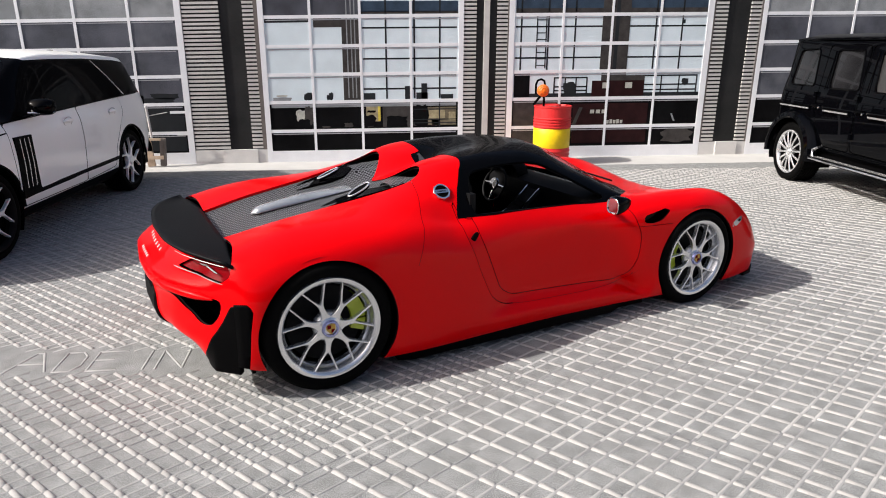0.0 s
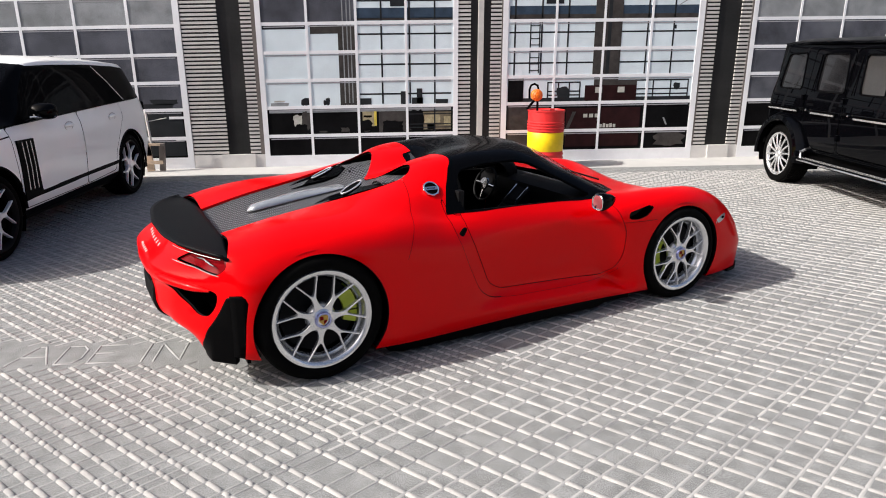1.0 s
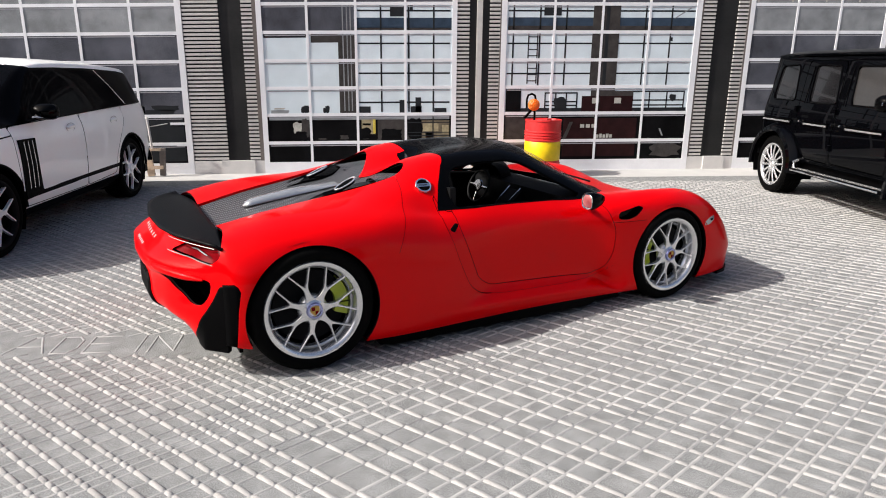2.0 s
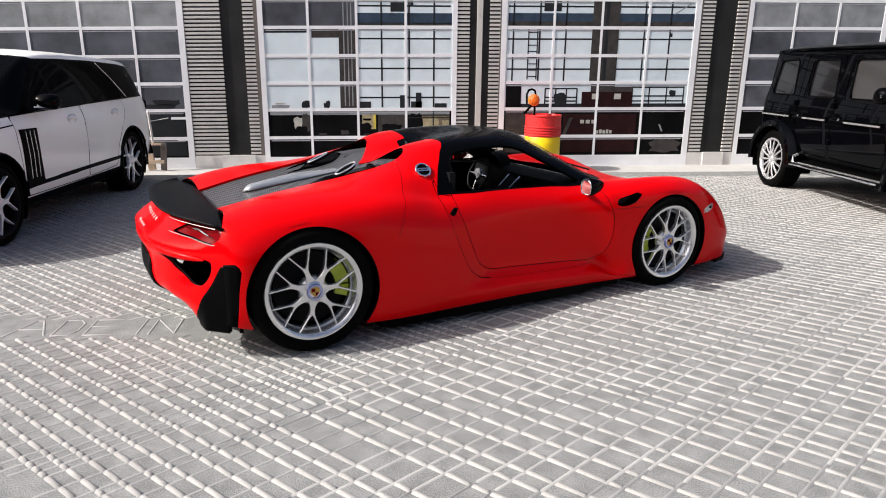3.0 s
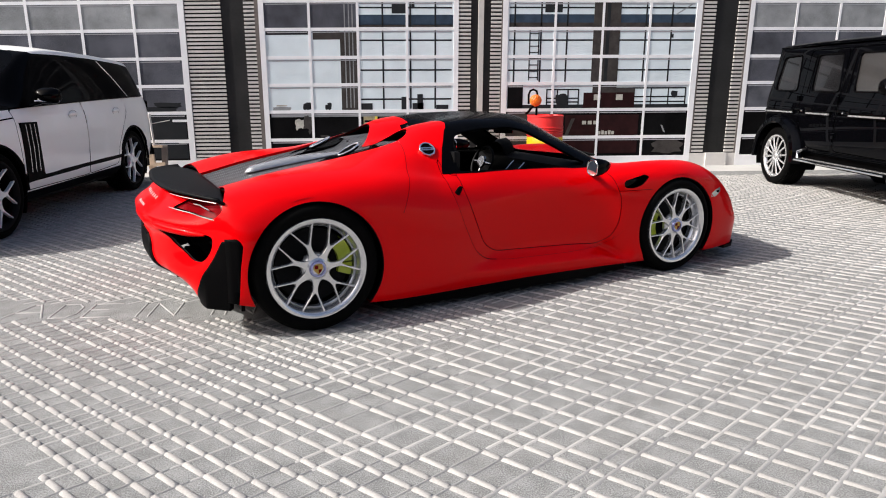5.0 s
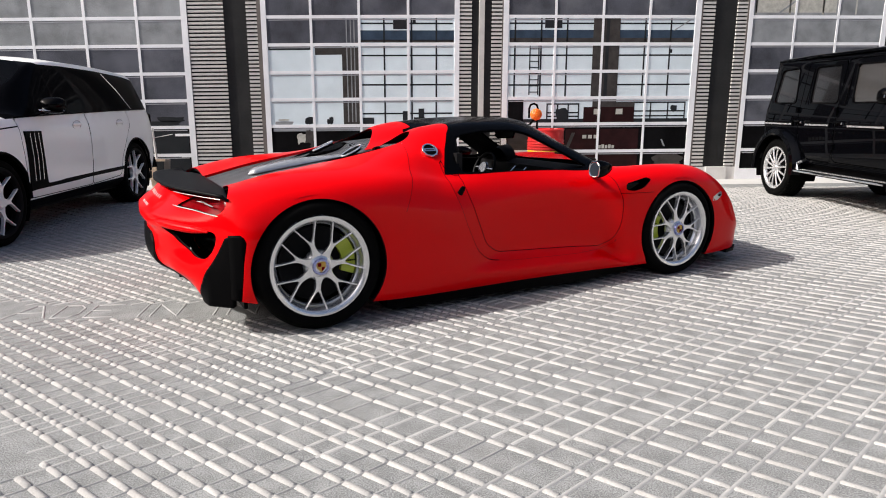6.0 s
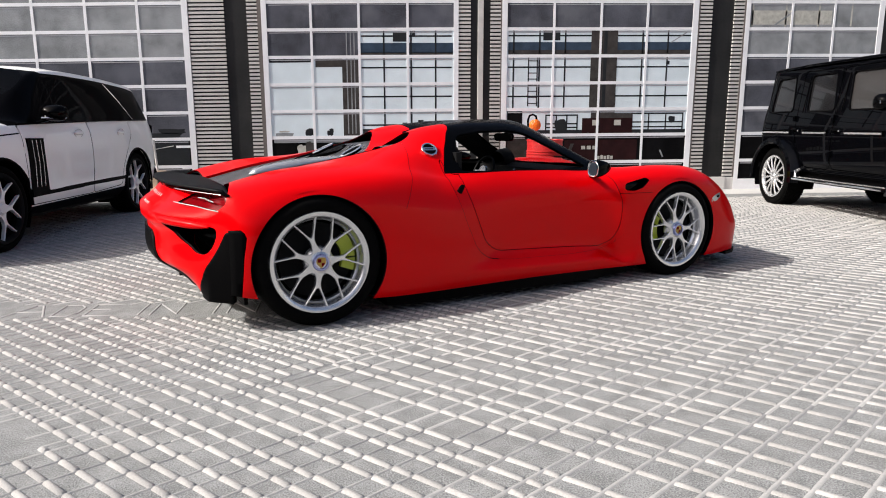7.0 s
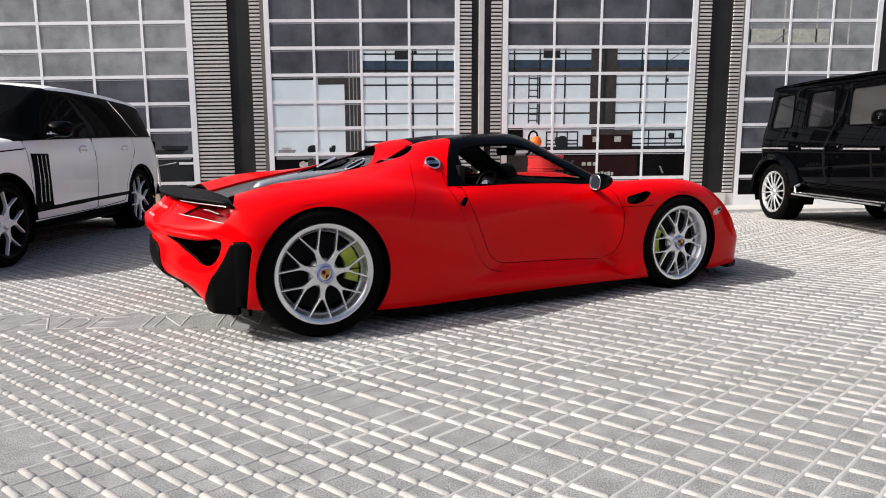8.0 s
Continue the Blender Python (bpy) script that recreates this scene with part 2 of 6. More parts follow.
def tube(path, radius, n=8, squash=1.0):
    """A round bar along points; radius may be a list."""
    pts = [Vector(p) for p in path]
    rows = []
    up = Vector((0, 0, 1))
    for i, p in enumerate(pts):
        d = (pts[min(i + 1, len(pts) - 1)] - pts[max(i - 1, 0)]).normalized()
        if abs(d.dot(up)) > 0.95:
            up = Vector((0, 1, 0)) if abs(d.y) < 0.9 else Vector((1, 0, 0))
        a = d.cross(up).normalized()
        b = a.cross(d).normalized()
        r = radius[i] if isinstance(radius, (list, tuple)) else radius
        rows.append([tuple(p + a * r * math.cos(2 * math.pi * k / n) + b * r * squash * math.sin(2 * math.pi * k / n)) for k in range(n)])
    v, f = grid(rows, close_v=True)
    k = len(v)
    return v, f + [tuple(range(n - 1, -1, -1)), tuple(range(k - n, k))]


def spline(keys, x, col):
    """Smooth monotone curve through (x, ...) keys."""
    xs = [k[0] for k in keys]
    ys = [k[col] for k in keys]
    n = len(xs)
    if x <= xs[0]:
        return ys[0]
    if x >= xs[-1]:
        return ys[-1]
    d = [(ys[i + 1] - ys[i]) / (xs[i + 1] - xs[i]) for i in range(n - 1)]
    m = [d[0]] + [0 if d[i - 1] * d[i] <= 0 else 2 * d[i - 1] * d[i] / (d[i - 1] + d[i]) for i in range(1, n - 1)] + [d[-1]]
    i = max(k for k in range(n - 1) if xs[k] <= x)
    h = xs[i + 1] - xs[i]
    t = (x - xs[i]) / h
    return (2 * t**3 - 3 * t**2 + 1) * ys[i] + (t**3 - 2 * t**2 + t) * h * m[i] + (3 * t**2 - 2 * t**3) * ys[i + 1] + (t**3 - t**2) * h * m[i + 1]


def loft(lines, stations, fine=6, sharp=(), relax=0):
    """A symmetric car skin: feature lines of (x, half width, height) keys, from the sill up to the middle. Returns the shape."""
    rows = []
    for x in stations:
        c = [(spline(k, x, 1), spline(k, x, 2)) for k in lines]
        half = []
        for i in range(len(c) - 1):
            p0, p1, p2, p3 = c[max(i - 1, 0)], c[i], c[i + 1], c[min(i + 2, len(c) - 1)]
            if i + 2 > len(c) - 1:
                p3 = (-c[-2][0], c[-2][1])
            if i in sharp:
                p0 = p1
            if i + 1 in sharp:
                p3 = p2
            for k in range(fine):
                t = k / fine
                half.append(tuple(0.5 * (2 * p1[j] + (p2[j] - p0[j]) * t + (2 * p0[j] - 5 * p1[j] + 4 * p2[j] - p3[j]) * t * t + (3 * p1[j] - p0[j] - 3 * p2[j] + p3[j]) * t**3) for j in (0, 1)))
        row = [(x, -s, z) for s, z in half] + [(x, 0.0, c[-1][1])] + [(x, s, z) for s, z in reversed(half)]
        rows.append(row)
    a = np.array(rows)
    for _ in range(relax):
        b = a.copy()
        b[1:-1] = 0.5 * a[1:-1] + 0.25 * (a[:-2] + a[2:])
        a = b.copy()
        k = fine + 2
        a[:, k:-k] = 0.5 * b[:, k:-k] + 0.25 * (b[:, k - 1:-k - 1] + b[:, k + 1:-k + 1 or None])
    return flipped(grid([[tuple(p) for p in r] for r in a.tolist()]))


def split(geo, g):
    """Cuts a shape along g = 0: (where g > 0, where g < 0). g takes an (n, 3) array."""
    pts = np.array(geo[0])
    val = g(pts)
    out = []
    for sign in (1, -1):
        v, f, index = [], [], {}

        def vert(key, p):
            if key not in index:
                index[key] = len(v)
                v.append(tuple(p))
            return index[key]
        w = val * sign
        for q in geo[1]:
            if all(w[i] >= 0 for i in q):
                f.append(tuple(vert(i, geo[0][i]) for i in q))
            elif any(w[i] > 0 for i in q):
                poly = []
                for a, b in zip(q, q[1:] + q[:1]):
                    if w[a] >= 0:
                        poly.append(vert(a, geo[0][a]))
                    if (w[a] >= 0) != (w[b] >= 0):
                        lo, hi = min(a, b), max(a, b)
                        t = w[lo] / (w[lo] - w[hi])
                        poly.append(vert((lo, hi), pts[lo] + (pts[hi] - pts[lo]) * t))
                if len(poly) > 2:
                    f.append(tuple(poly))
        out.append((v, f))
    return out


def outline(points, u=0, w=2, grow=0.0, side=None):
    """The signed distance (positive inside) from a polygon in the plane of two axes; side: 1 or -1 keeps that side of y alone."""
    a = np.array(points, float)
    b = np.roll(a, -1, axis=0)

    def g(p):
        q = p[:, (u, w)]
        best = np.full(len(q), 1e9)
        inside = np.zeros(len(q), bool)
        for s, e in zip(a, b):
            d = e - s
            t = np.clip(((q - s) @ d) / (d @ d), 0, 1)
            best = np.minimum(best, np.linalg.norm(q - s - t[:, None] * d, axis=1))
            cross = (s[1] > q[:, 1]) != (e[1] > q[:, 1])
            with np.errstate(divide="ignore", invalid="ignore"):
                inside ^= cross & (q[:, 0] < d[0] * (q[:, 1] - s[1]) / (d[1] if d[1] else 1e-9) + s[0])
        r = np.where(inside, best, -best) + grow
        if side:
            r = np.minimum(r, p[:, 1] * side)
        return r
    return g


def seams(geo, g, gap=0.004, depth=0.012):
    """Cuts a groove along g = 0: (inside, outside, the groove set back)."""
    inner, rest = split(geo, lambda p: g(p) - gap)
    groove, outer = split(rest, lambda p: g(p) + gap)
    v = np.array(groove[0]) if groove[0] else np.zeros((0, 3))
    if len(v):
        v = v * np.array((1, 0.985, 1)) - np.array((0, 0, 0.002))
    return inner, outer, ([tuple(p) for p in v], groove[1])


def islands(geo):
    """The connected pieces of a shape."""
    root = list(range(len(geo[0])))

    def find(i):
        while root[i] != i:
            root[i] = root[root[i]]
            i = root[i]
        return i
    for q in geo[1]:
        for i in q[1:]:
            root[find(i)] = find(q[0])
    groups = {}
    for q in geo[1]:
        groups.setdefault(find(q[0]), []).append(q)
    out = []
    for faces in groups.values():
        index = {}
        for q in faces:
            for i in q:
                index.setdefault(i, len(index))
        out.append(([geo[0][i] for i in index], [tuple(index[i] for i in q) for q in faces]))
    return out


def rounded(points, r, n=4):
    """A polygon with its corners rounded."""
    out = []
    k = len(points)
    for i in range(k):
        p, a, b = (Vector(points[j]) for j in (i, i - 1, (i + 1) % k))
        da, db = (a - p), (b - p)
        t = min(r, da.length * 0.45, db.length * 0.45)
        s, e = p + da.normalized() * t, p + db.normalized() * t
        for j in range(n + 1):
            w = j / n
            out.append(tuple(s * (1 - w) ** 2 + p * 2 * w * (1 - w) + e * w * w))
    return out


def plate(points, lo, hi, axis="z"):
    """A flat polygon with thickness: (a, b) points, spread along the third axis."""
    put = {"z": lambda a, b, c: (a, b, c), "y": lambda a, b, c: (a, c, b), "x": lambda a, b, c: (c, a, b)}[axis]
    n = len(points)
    v = [put(a, b, lo) for a, b in points] + [put(a, b, hi) for a, b in points]
    return v, [tuple(range(n)), tuple(range(2 * n - 1, n - 1, -1))] + [(i, i + n, (i + 1) % n + n, (i + 1) % n) for i in range(n)]


# ---- ground ----
WALL_Y = 7.43
# unseen ground added beyond the mat; its grey sets bounce and reflections
ground = tagged(build("ground", plate([(-120, -120), (120, -120), (120, 120), (-120, 120)], -0.30, -0.07), ADDED_GROUND), "unseen plain grey ground added under and beyond the mat", "ground", kind="structure")
board = tagged(build("pavement", plate([(-14, 5.6), (22, 5.6), (22, WALL_Y + 0.3), (-14, WALL_Y + 0.3)], -0.065, -0.012), PALE_GROUND), "pale smooth strip of paving along the facade", "pavement", kind="structure")
mat_sheet = tagged(build("floor", plate([(-14, -9), (22, -9), (22, 6.25), (-14, 6.9)], -0.06, 0.0), MAT_GREY), "grey rubber mat with a raised crosswise rib pattern", "floor mat", kind="structure")


# ---- facade ----
def facade():
    wall = tagged(build("wall_north", box(-9, 16, WALL_Y + 0.02, WALL_Y + 0.3, -0.05, 5.0), PANEL_DARK), "dark grey facade of a workshop with glazed doors", "wall", kind="structure")
    for x0, x1 in ((-2.30, -1.77), (-1.43, -1.27), (1.91, 2.11), (2.44, 2.61), (6.06, 6.28), (6.68, 6.86)):
        n = int(4.6 / 0.062)
        for k in range(n):
            z = 0.22 + k * 0.062
            part("slat", box(x0, x1, WALL_Y - 0.004, WALL_Y + 0.02, z, z + 0.036), CORRUGATED, wall, smooth=0)
    for x0, x1 in ((-1.27, -1.21), (6.03, 6.06), (6.86, 6.89), (2.61, 2.63)):
        part("jamb", box(x0, x1, WALL_Y - 0.006, WALL_Y + 0.02, 0.05, 5.0), PANEL_BROWN, wall, smooth=0)
    part("downpipe", box(2.23, 2.32, WALL_Y - 0.01, WALL_Y + 0.02, 0.2, 5.0), CORRUGATED, wall, smooth=0)
    for x0, x1 in ((-1.88, -1.36), (6.33, 6.72), (2.15, 2.42)):
        part("plinth", box(x0, x1, WALL_Y - 0.03, WALL_Y + 0.02, -0.012, 0.205), CONCRETE, wall, bevel=0.01)
    for x0, x1 in ((-2.4, -1.88), (-1.36, -1.2), (5.98, 6.33), (6.72, 6.95), (1.9, 2.15), (2.42, 2.65)):
        part("base_course", box(x0, x1, WALL_Y - 0.008, WALL_Y + 0.02, -0.012, 0.2), CONCRETE, wall)
    return wall


wall_north = facade()
ROWS_Z = [0.17, 0.486, 0.945, 1.368, 1.80, 2.245, 2.68, 3.12, 3.56, 4.0, 4.44]
BEAD = material("grey_glazing_bead", (0.34, 0.34, 0.36), 0.6, spec=0.2, vary=0.15, size=0.01)
# opaque panes: bright sky, haze and dark interior are put into flat colours
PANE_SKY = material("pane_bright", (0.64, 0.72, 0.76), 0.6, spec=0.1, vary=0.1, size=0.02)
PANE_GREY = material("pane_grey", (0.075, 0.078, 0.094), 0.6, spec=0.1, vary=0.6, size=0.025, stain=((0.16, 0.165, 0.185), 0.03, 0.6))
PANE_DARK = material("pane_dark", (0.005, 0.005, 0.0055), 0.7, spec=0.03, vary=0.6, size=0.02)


def garage_door(number, x0, cols, x1, stile, shade):
    d = thing("door_%d" % number, "white framed sectional garage door, its glazed panes in flat colours", "garage door", kind="structure")
    y = WALL_Y
    part("stile", box(x0 - stile[0], x0, y - 0.010, y + 0.02, -0.012, 5.0), FRAME_WHITE, d, bevel=0.004)
    part("stile", box(x1, x1 + stile[1], y - 0.010, y + 0.02, -0.012, 5.0), FRAME_WHITE, d, bevel=0.004)
    part("bottom_rail", box(x0, x1, y - 0.009, y + 0.02, -0.012, ROWS_Z[0]), FRAME_WHITE, d, bevel=0.004)
    for z in ROWS_Z[1:]:
        part("rail", box(x0, x1, y - 0.007, y + 0.018, z - 0.026, z + 0.026), FRAME_WHITE, d, bevel=0.004)
    xs = [x0, *cols, x1]
    for z in ROWS_Z[1:]:
        for c0, c1 in zip(xs, xs[1:]):
            part("glazing_bead", box(c0 + 0.03, c1 - 0.03, y - 0.003, y + 0.016, z - 0.056, z - 0.040), BEAD, d, smooth=0)
    for c in cols:
        part("mullion", box(c - 0.02, c + 0.02, y - 0.008, y + 0.016, ROWS_Z[0], 5.0), FRAME_WHITE, d, bevel=0.004)
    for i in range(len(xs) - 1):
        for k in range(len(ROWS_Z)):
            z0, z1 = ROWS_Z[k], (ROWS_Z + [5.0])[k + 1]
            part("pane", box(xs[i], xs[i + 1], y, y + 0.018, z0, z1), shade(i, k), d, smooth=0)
    return d


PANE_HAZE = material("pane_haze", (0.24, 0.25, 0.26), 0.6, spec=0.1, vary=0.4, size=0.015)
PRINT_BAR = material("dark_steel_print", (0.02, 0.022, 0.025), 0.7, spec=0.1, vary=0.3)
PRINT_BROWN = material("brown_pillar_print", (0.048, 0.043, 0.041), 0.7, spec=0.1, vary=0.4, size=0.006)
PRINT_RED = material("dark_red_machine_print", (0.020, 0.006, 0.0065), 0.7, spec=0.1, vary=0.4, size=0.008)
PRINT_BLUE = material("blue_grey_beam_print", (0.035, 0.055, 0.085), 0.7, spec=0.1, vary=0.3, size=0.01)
PRINT_PALE = material("pale_print", (0.42, 0.41, 0.37), 0.7, spec=0.1, vary=0.3, size=0.004)
PRINT_CREAM = material("cream_print", (0.33, 0.28, 0.17), 0.7, spec=0.1, vary=0.35, size=0.003)
PRINT_YELLOW = material("yellow_print", (0.6, 0.47, 0.08), 0.7, spec=0.1, vary=0.3, size=0.003)
PRINT_BEIGE = material("beige_field_print", (0.15, 0.125, 0.085), 0.7, spec=0.1, vary=0.5, size=0.006)


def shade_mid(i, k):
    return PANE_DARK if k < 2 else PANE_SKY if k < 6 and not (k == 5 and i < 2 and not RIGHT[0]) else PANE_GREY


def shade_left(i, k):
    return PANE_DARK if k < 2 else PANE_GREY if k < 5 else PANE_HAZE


RIGHT = [False]
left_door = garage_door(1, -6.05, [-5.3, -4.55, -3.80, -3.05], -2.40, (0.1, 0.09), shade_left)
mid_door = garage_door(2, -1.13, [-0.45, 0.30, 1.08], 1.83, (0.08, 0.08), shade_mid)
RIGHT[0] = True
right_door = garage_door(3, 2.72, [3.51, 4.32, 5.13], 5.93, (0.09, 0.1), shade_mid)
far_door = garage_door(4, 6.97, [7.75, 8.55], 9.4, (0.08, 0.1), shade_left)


def mark(door, name, x0, x1, z0, z1, mat, lift=0.010):
    """A flat shape behind the glazing bars of a door."""
    return part(name, box(x0, x1, WALL_Y - 0.001 - (lift - 0.010) * 0.8, WALL_Y, z0, z1), mat, door, smooth=0)


def blob(door, name, x0, x1, z0, z1, mat, lift=0.010):
    """A flat shape with an uneven outline."""
    rng = random.Random(int(1000 * x0 + 77 * z1))
    cx, cz, n = (x0 + x1) / 2, (z0 + z1) / 2, 18
    pts = []
    for k in range(n):
        a = 2 * math.pi * k / n
        c, s = math.cos(a), math.sin(a)
        r = 1 / max(abs(c), abs(s)) ** 0.8 * rng.uniform(0.72, 1.0)
        pts.append((cx + c * r * (x1 - x0) / 2, max(z0, cz + s * r * (z1 - z0) / 2)))
    return part(name, plate(pts, WALL_Y - 0.001 - (lift - 0.010) * 0.8, WALL_Y, "y"), mat, door, smooth=0)


def slant(door, name, x0, z0, x1, z1, w, mat):
    return part(name, plate([(x0, z0), (x0 + w, z0), (x1 + w, z1), (x1, z1)], WALL_Y - 0.0018, WALL_Y, "y"), mat, door, smooth=0)


def behind_glass():
    d = mid_door
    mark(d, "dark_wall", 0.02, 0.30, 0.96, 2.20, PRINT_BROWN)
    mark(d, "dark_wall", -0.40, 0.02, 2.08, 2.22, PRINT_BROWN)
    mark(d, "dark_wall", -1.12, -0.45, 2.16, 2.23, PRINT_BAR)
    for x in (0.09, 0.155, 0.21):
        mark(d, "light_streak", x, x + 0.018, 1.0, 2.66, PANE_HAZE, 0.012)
    mark(d, "beam", 0.32, 1.82, 2.30, 2.46, PRINT_BLUE)
    mark(d, "lower_beam", 0.32, 1.82, 2.27, 2.31, PRINT_BROWN)
    mark(d, "heater", 0.84, 1.06, 2.48, 2.64, PRINT_BAR, 0.012)
    mark(d, "heater", 1.15, 1.20, 2.57, 2.66, PRINT_BAR, 0.012)
    for x in (0.68, 1.12, 1.52):
        mark(d, "post", x, x + 0.026, 0.98, 2.66, PRINT_BAR, 0.0115)
    for z in (2.555, 2.05, 1.58, 1.12):
        mark(d, "rail_bar", 0.33, 1.80, z, z + 0.026, PRINT_BAR)
    mark(d, "rail_bar", 0.33, 1.80, 1.335, 1.345, PRINT_BAR)
    blob(d, "parked_van", -1.10, -0.75, 0.96, 1.03, PANE_HAZE)
    blob(d, "parked_van", -1.02, -0.83, 1.03, 1.06, PRINT_PALE)
    for k, (x, r) in enumerate(((-0.60, 0.07), (-0.55, 0.09), (-0.50, 0.06), (-0.25, 0.05), (-0.22, 0.08))):
        blob(d, "tree_print", x, x + r, 0.965, 1.0 + r * 1.2, PRINT_BAR)
    for x, w, h in ((0.33, 0.18, 0.10), (0.98, 0.10, 0.2), (1.24, 0.09, 0.24), (1.16, 0.18, 0.10), (1.55, 0.2, 0.07)):
        mark(d, "machine_print", x, x + w, 0.965, 0.97 + h, PRINT_BAR, 0.0125)
    mark(d, "field_strip", -1.10, 1.80, 0.86, 0.915, PANE_HAZE)
    blob(d, "field", -0.75, -0.55, 0.60, 0.84, PRINT_PALE)
    mark(d, "field", 0.36, 0.58, 0.62, 0.86, PRINT_CREAM)
    mark(d, "field_edge", 0.545, 0.585, 0.63, 0.86, PRINT_YELLOW, 0.0115)
    blob(d, "bush_print", 0.31, 0.53, 0.52, 0.74, PANE_DARK, 0.012)
    blob(d, "bush_print", 0.36, 0.52, 0.76, 0.80, PANE_DARK, 0.012)
    mark(d, "field", 0.62, 1.06, 0.52, 0.86, PRINT_BROWN)
    blob(d, "bush_print", 0.66, 1.04, 0.50, 0.72, PANE_DARK, 0.012)
    mark(d, "field", 1.34, 1.80, 0.55, 0.84, PRINT_BEIGE)
    mark(d, "far_house", 1.36, 1.62, 0.66, 0.79, PRINT_CREAM, 0.0115)
    mark(d, "far_house", 1.68, 1.79, 0.62, 0.76, PRINT_CREAM, 0.0115)
    blob(d, "bush_print", 1.10, 1.37, 0.50, 0.90, PANE_DARK, 0.012)
    for z in (0.58, 0.635, 0.80):
        mark(d, "fence_print", 1.10, 1.80, z, z + 0.014, PRINT_BAR, 0.0125)
    mark(d, "post", 1.52, 1.54, 0.50, 0.93, PRINT_BAR, 0.0125)
    blob(d, "bush_print", -0.62, -0.46, 0.55, 0.90, PRINT_BROWN, 0.0115)
    blob(d, "bush_print", -0.74, -0.50, 0.50, 0.68, PANE_DARK, 0.012)
    for k in range(6):
        blob(d, "shelf_print", -0.35 + 0.35 * k, -0.20 + 0.35 * k, 0.53, 0.56 + 0.05 * (k % 3), PRINT_BROWN)
    d = right_door
    mark(d, "beam", 2.74, 5.92, 2.30, 2.47, PRINT_BLUE)
    mark(d, "lower_beam", 2.74, 5.92, 2.27, 2.34, PRINT_BROWN, 0.0115)
    mark(d, "pillar_print", 4.16, 4.62, 1.38, 2.66, PRINT_BROWN, 0.013)
    mark(d, "pillar_face", 4.38, 4.44, 1.38, 2.66, PRINT_BAR, 0.0145)
    mark(d, "heater", 3.33, 3.62, 2.50, 2.66, PRINT_BAR, 0.012)
    for x in (2.82, 3.26, 3.70, 5.05, 5.50):
        mark(d, "post", x, x + 0.026, 1.37, 2.66, PRINT_BAR, 0.0115)
    for z in (2.56, 2.05, 1.57):
        mark(d, "rail_bar", 2.74, 5.92, z, z + 0.026, PRINT_BAR)
    for x in (3.08, 3.23):
        mark(d, "ladder_rail", x, x + 0.018, 1.42, 2.22, PRINT_BAR, 0.012)
    for k in range(8):
        mark(d, "ladder_rung", 3.08, 3.25, 1.46 + 0.10 * k, 1.474 + 0.10 * k, PRINT_BAR, 0.012)
    slant(d, "brace_print", 5.55, 2.46, 5.85, 2.64, 0.03, PANE_HAZE)
    mark(d, "bracket_print", 5.52, 5.56, 2.10, 2.16, PRINT_BAR)
    # racks and machines in the lower panes
    mark(d, "machine_print", 4.05, 4.95, 0.97, 1.22, PRINT_RED, 0.012)
    mark(d, "machine_print", 4.62, 4.95, 1.22, 1.30, PRINT_BROWN, 0.012)
    mark(d, "machine_print", 4.20, 4.62, 1.22, 1.36, PRINT_BROWN, 0.012)
    for x in (4.23, 4.62):
        mark(d, "paper_print", x, x + 0.12, 1.10, 1.19, PRINT_PALE, 0.014)
    for x0, x1, zt in ((3.40, 3.95, 1.26), (4.92, 5.85, 1.28)):
        for x in [x0 + (x1 - x0) * k / 3 for k in range(4)]:
            mark(d, "rack_post", x, x + 0.022, 0.97, zt, PRINT_BAR, 0.0115)
        for z in (zt, zt - 0.14, 1.06):
            mark(d, "rack_shelf", x0, x1 + 0.02, z, z + 0.022, PRINT_BAR, 0.0115)
    blob(d, "crate_print", 3.55, 3.80, 0.98, 1.22, PRINT_BAR, 0.012)
    blob(d, "crate_print", 5.60, 5.72, 1.13, 1.25, PRINT_BAR, 0.012)
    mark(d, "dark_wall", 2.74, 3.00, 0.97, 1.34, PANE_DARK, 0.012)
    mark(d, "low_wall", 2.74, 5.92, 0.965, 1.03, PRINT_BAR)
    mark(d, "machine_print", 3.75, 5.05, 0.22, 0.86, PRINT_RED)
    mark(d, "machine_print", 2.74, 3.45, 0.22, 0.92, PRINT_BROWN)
    slant(d, "plank_print", 3.70, 0.40, 3.86, 0.80, 0.06, PRINT_BROWN)
    slant(d, "plank_print", 5.52, 0.56, 5.46, 0.68, 0.03, PANE_HAZE)
    blob(d, "ground_print", 5.30, 5.92, 0.20, 0.45, PRINT_BROWN)
    for k in range(5):
        mark(d, "sign_mark", 4.34 + 0.06 * k, 4.385 + 0.06 * k, 0.53, 0.585 + 0.012 * (k % 2), PRINT_PALE, 0.012)
    for k in range(3):
        mark(d, "sign_mark", 4.05 + 0.10 * k, 4.12 + 0.10 * k, 0.70, 0.76, PRINT_PALE, 0.012)
    d = left_door
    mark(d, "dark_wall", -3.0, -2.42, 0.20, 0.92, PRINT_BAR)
    mark(d, "lock_bar", -2.62, -2.40, 0.80, 0.84, FRAME_WHITE, 0.02)
    mark(d, "lock_bar", -2.55, -2.40, 0.45, 0.49, FRAME_WHITE, 0.02)
    blob(d, "tree_print", -2.9, -2.45, 1.02, 1.12, PRINT_BAR)
    blob(d, "tree_print", -3.1, -2.5, 0.97, 1.05, PRINT_BAR)
    d = far_door
    for k in range(4):
        mark(d, "steel_frame", 7.0 + 0.62 * k, 7.03 + 0.62 * k, 2.72, 3.5, PRINT_PALE)
    mark(d, "glass_front", 7.0, 8.5, 2.75, 2.98, PRINT_PALE)
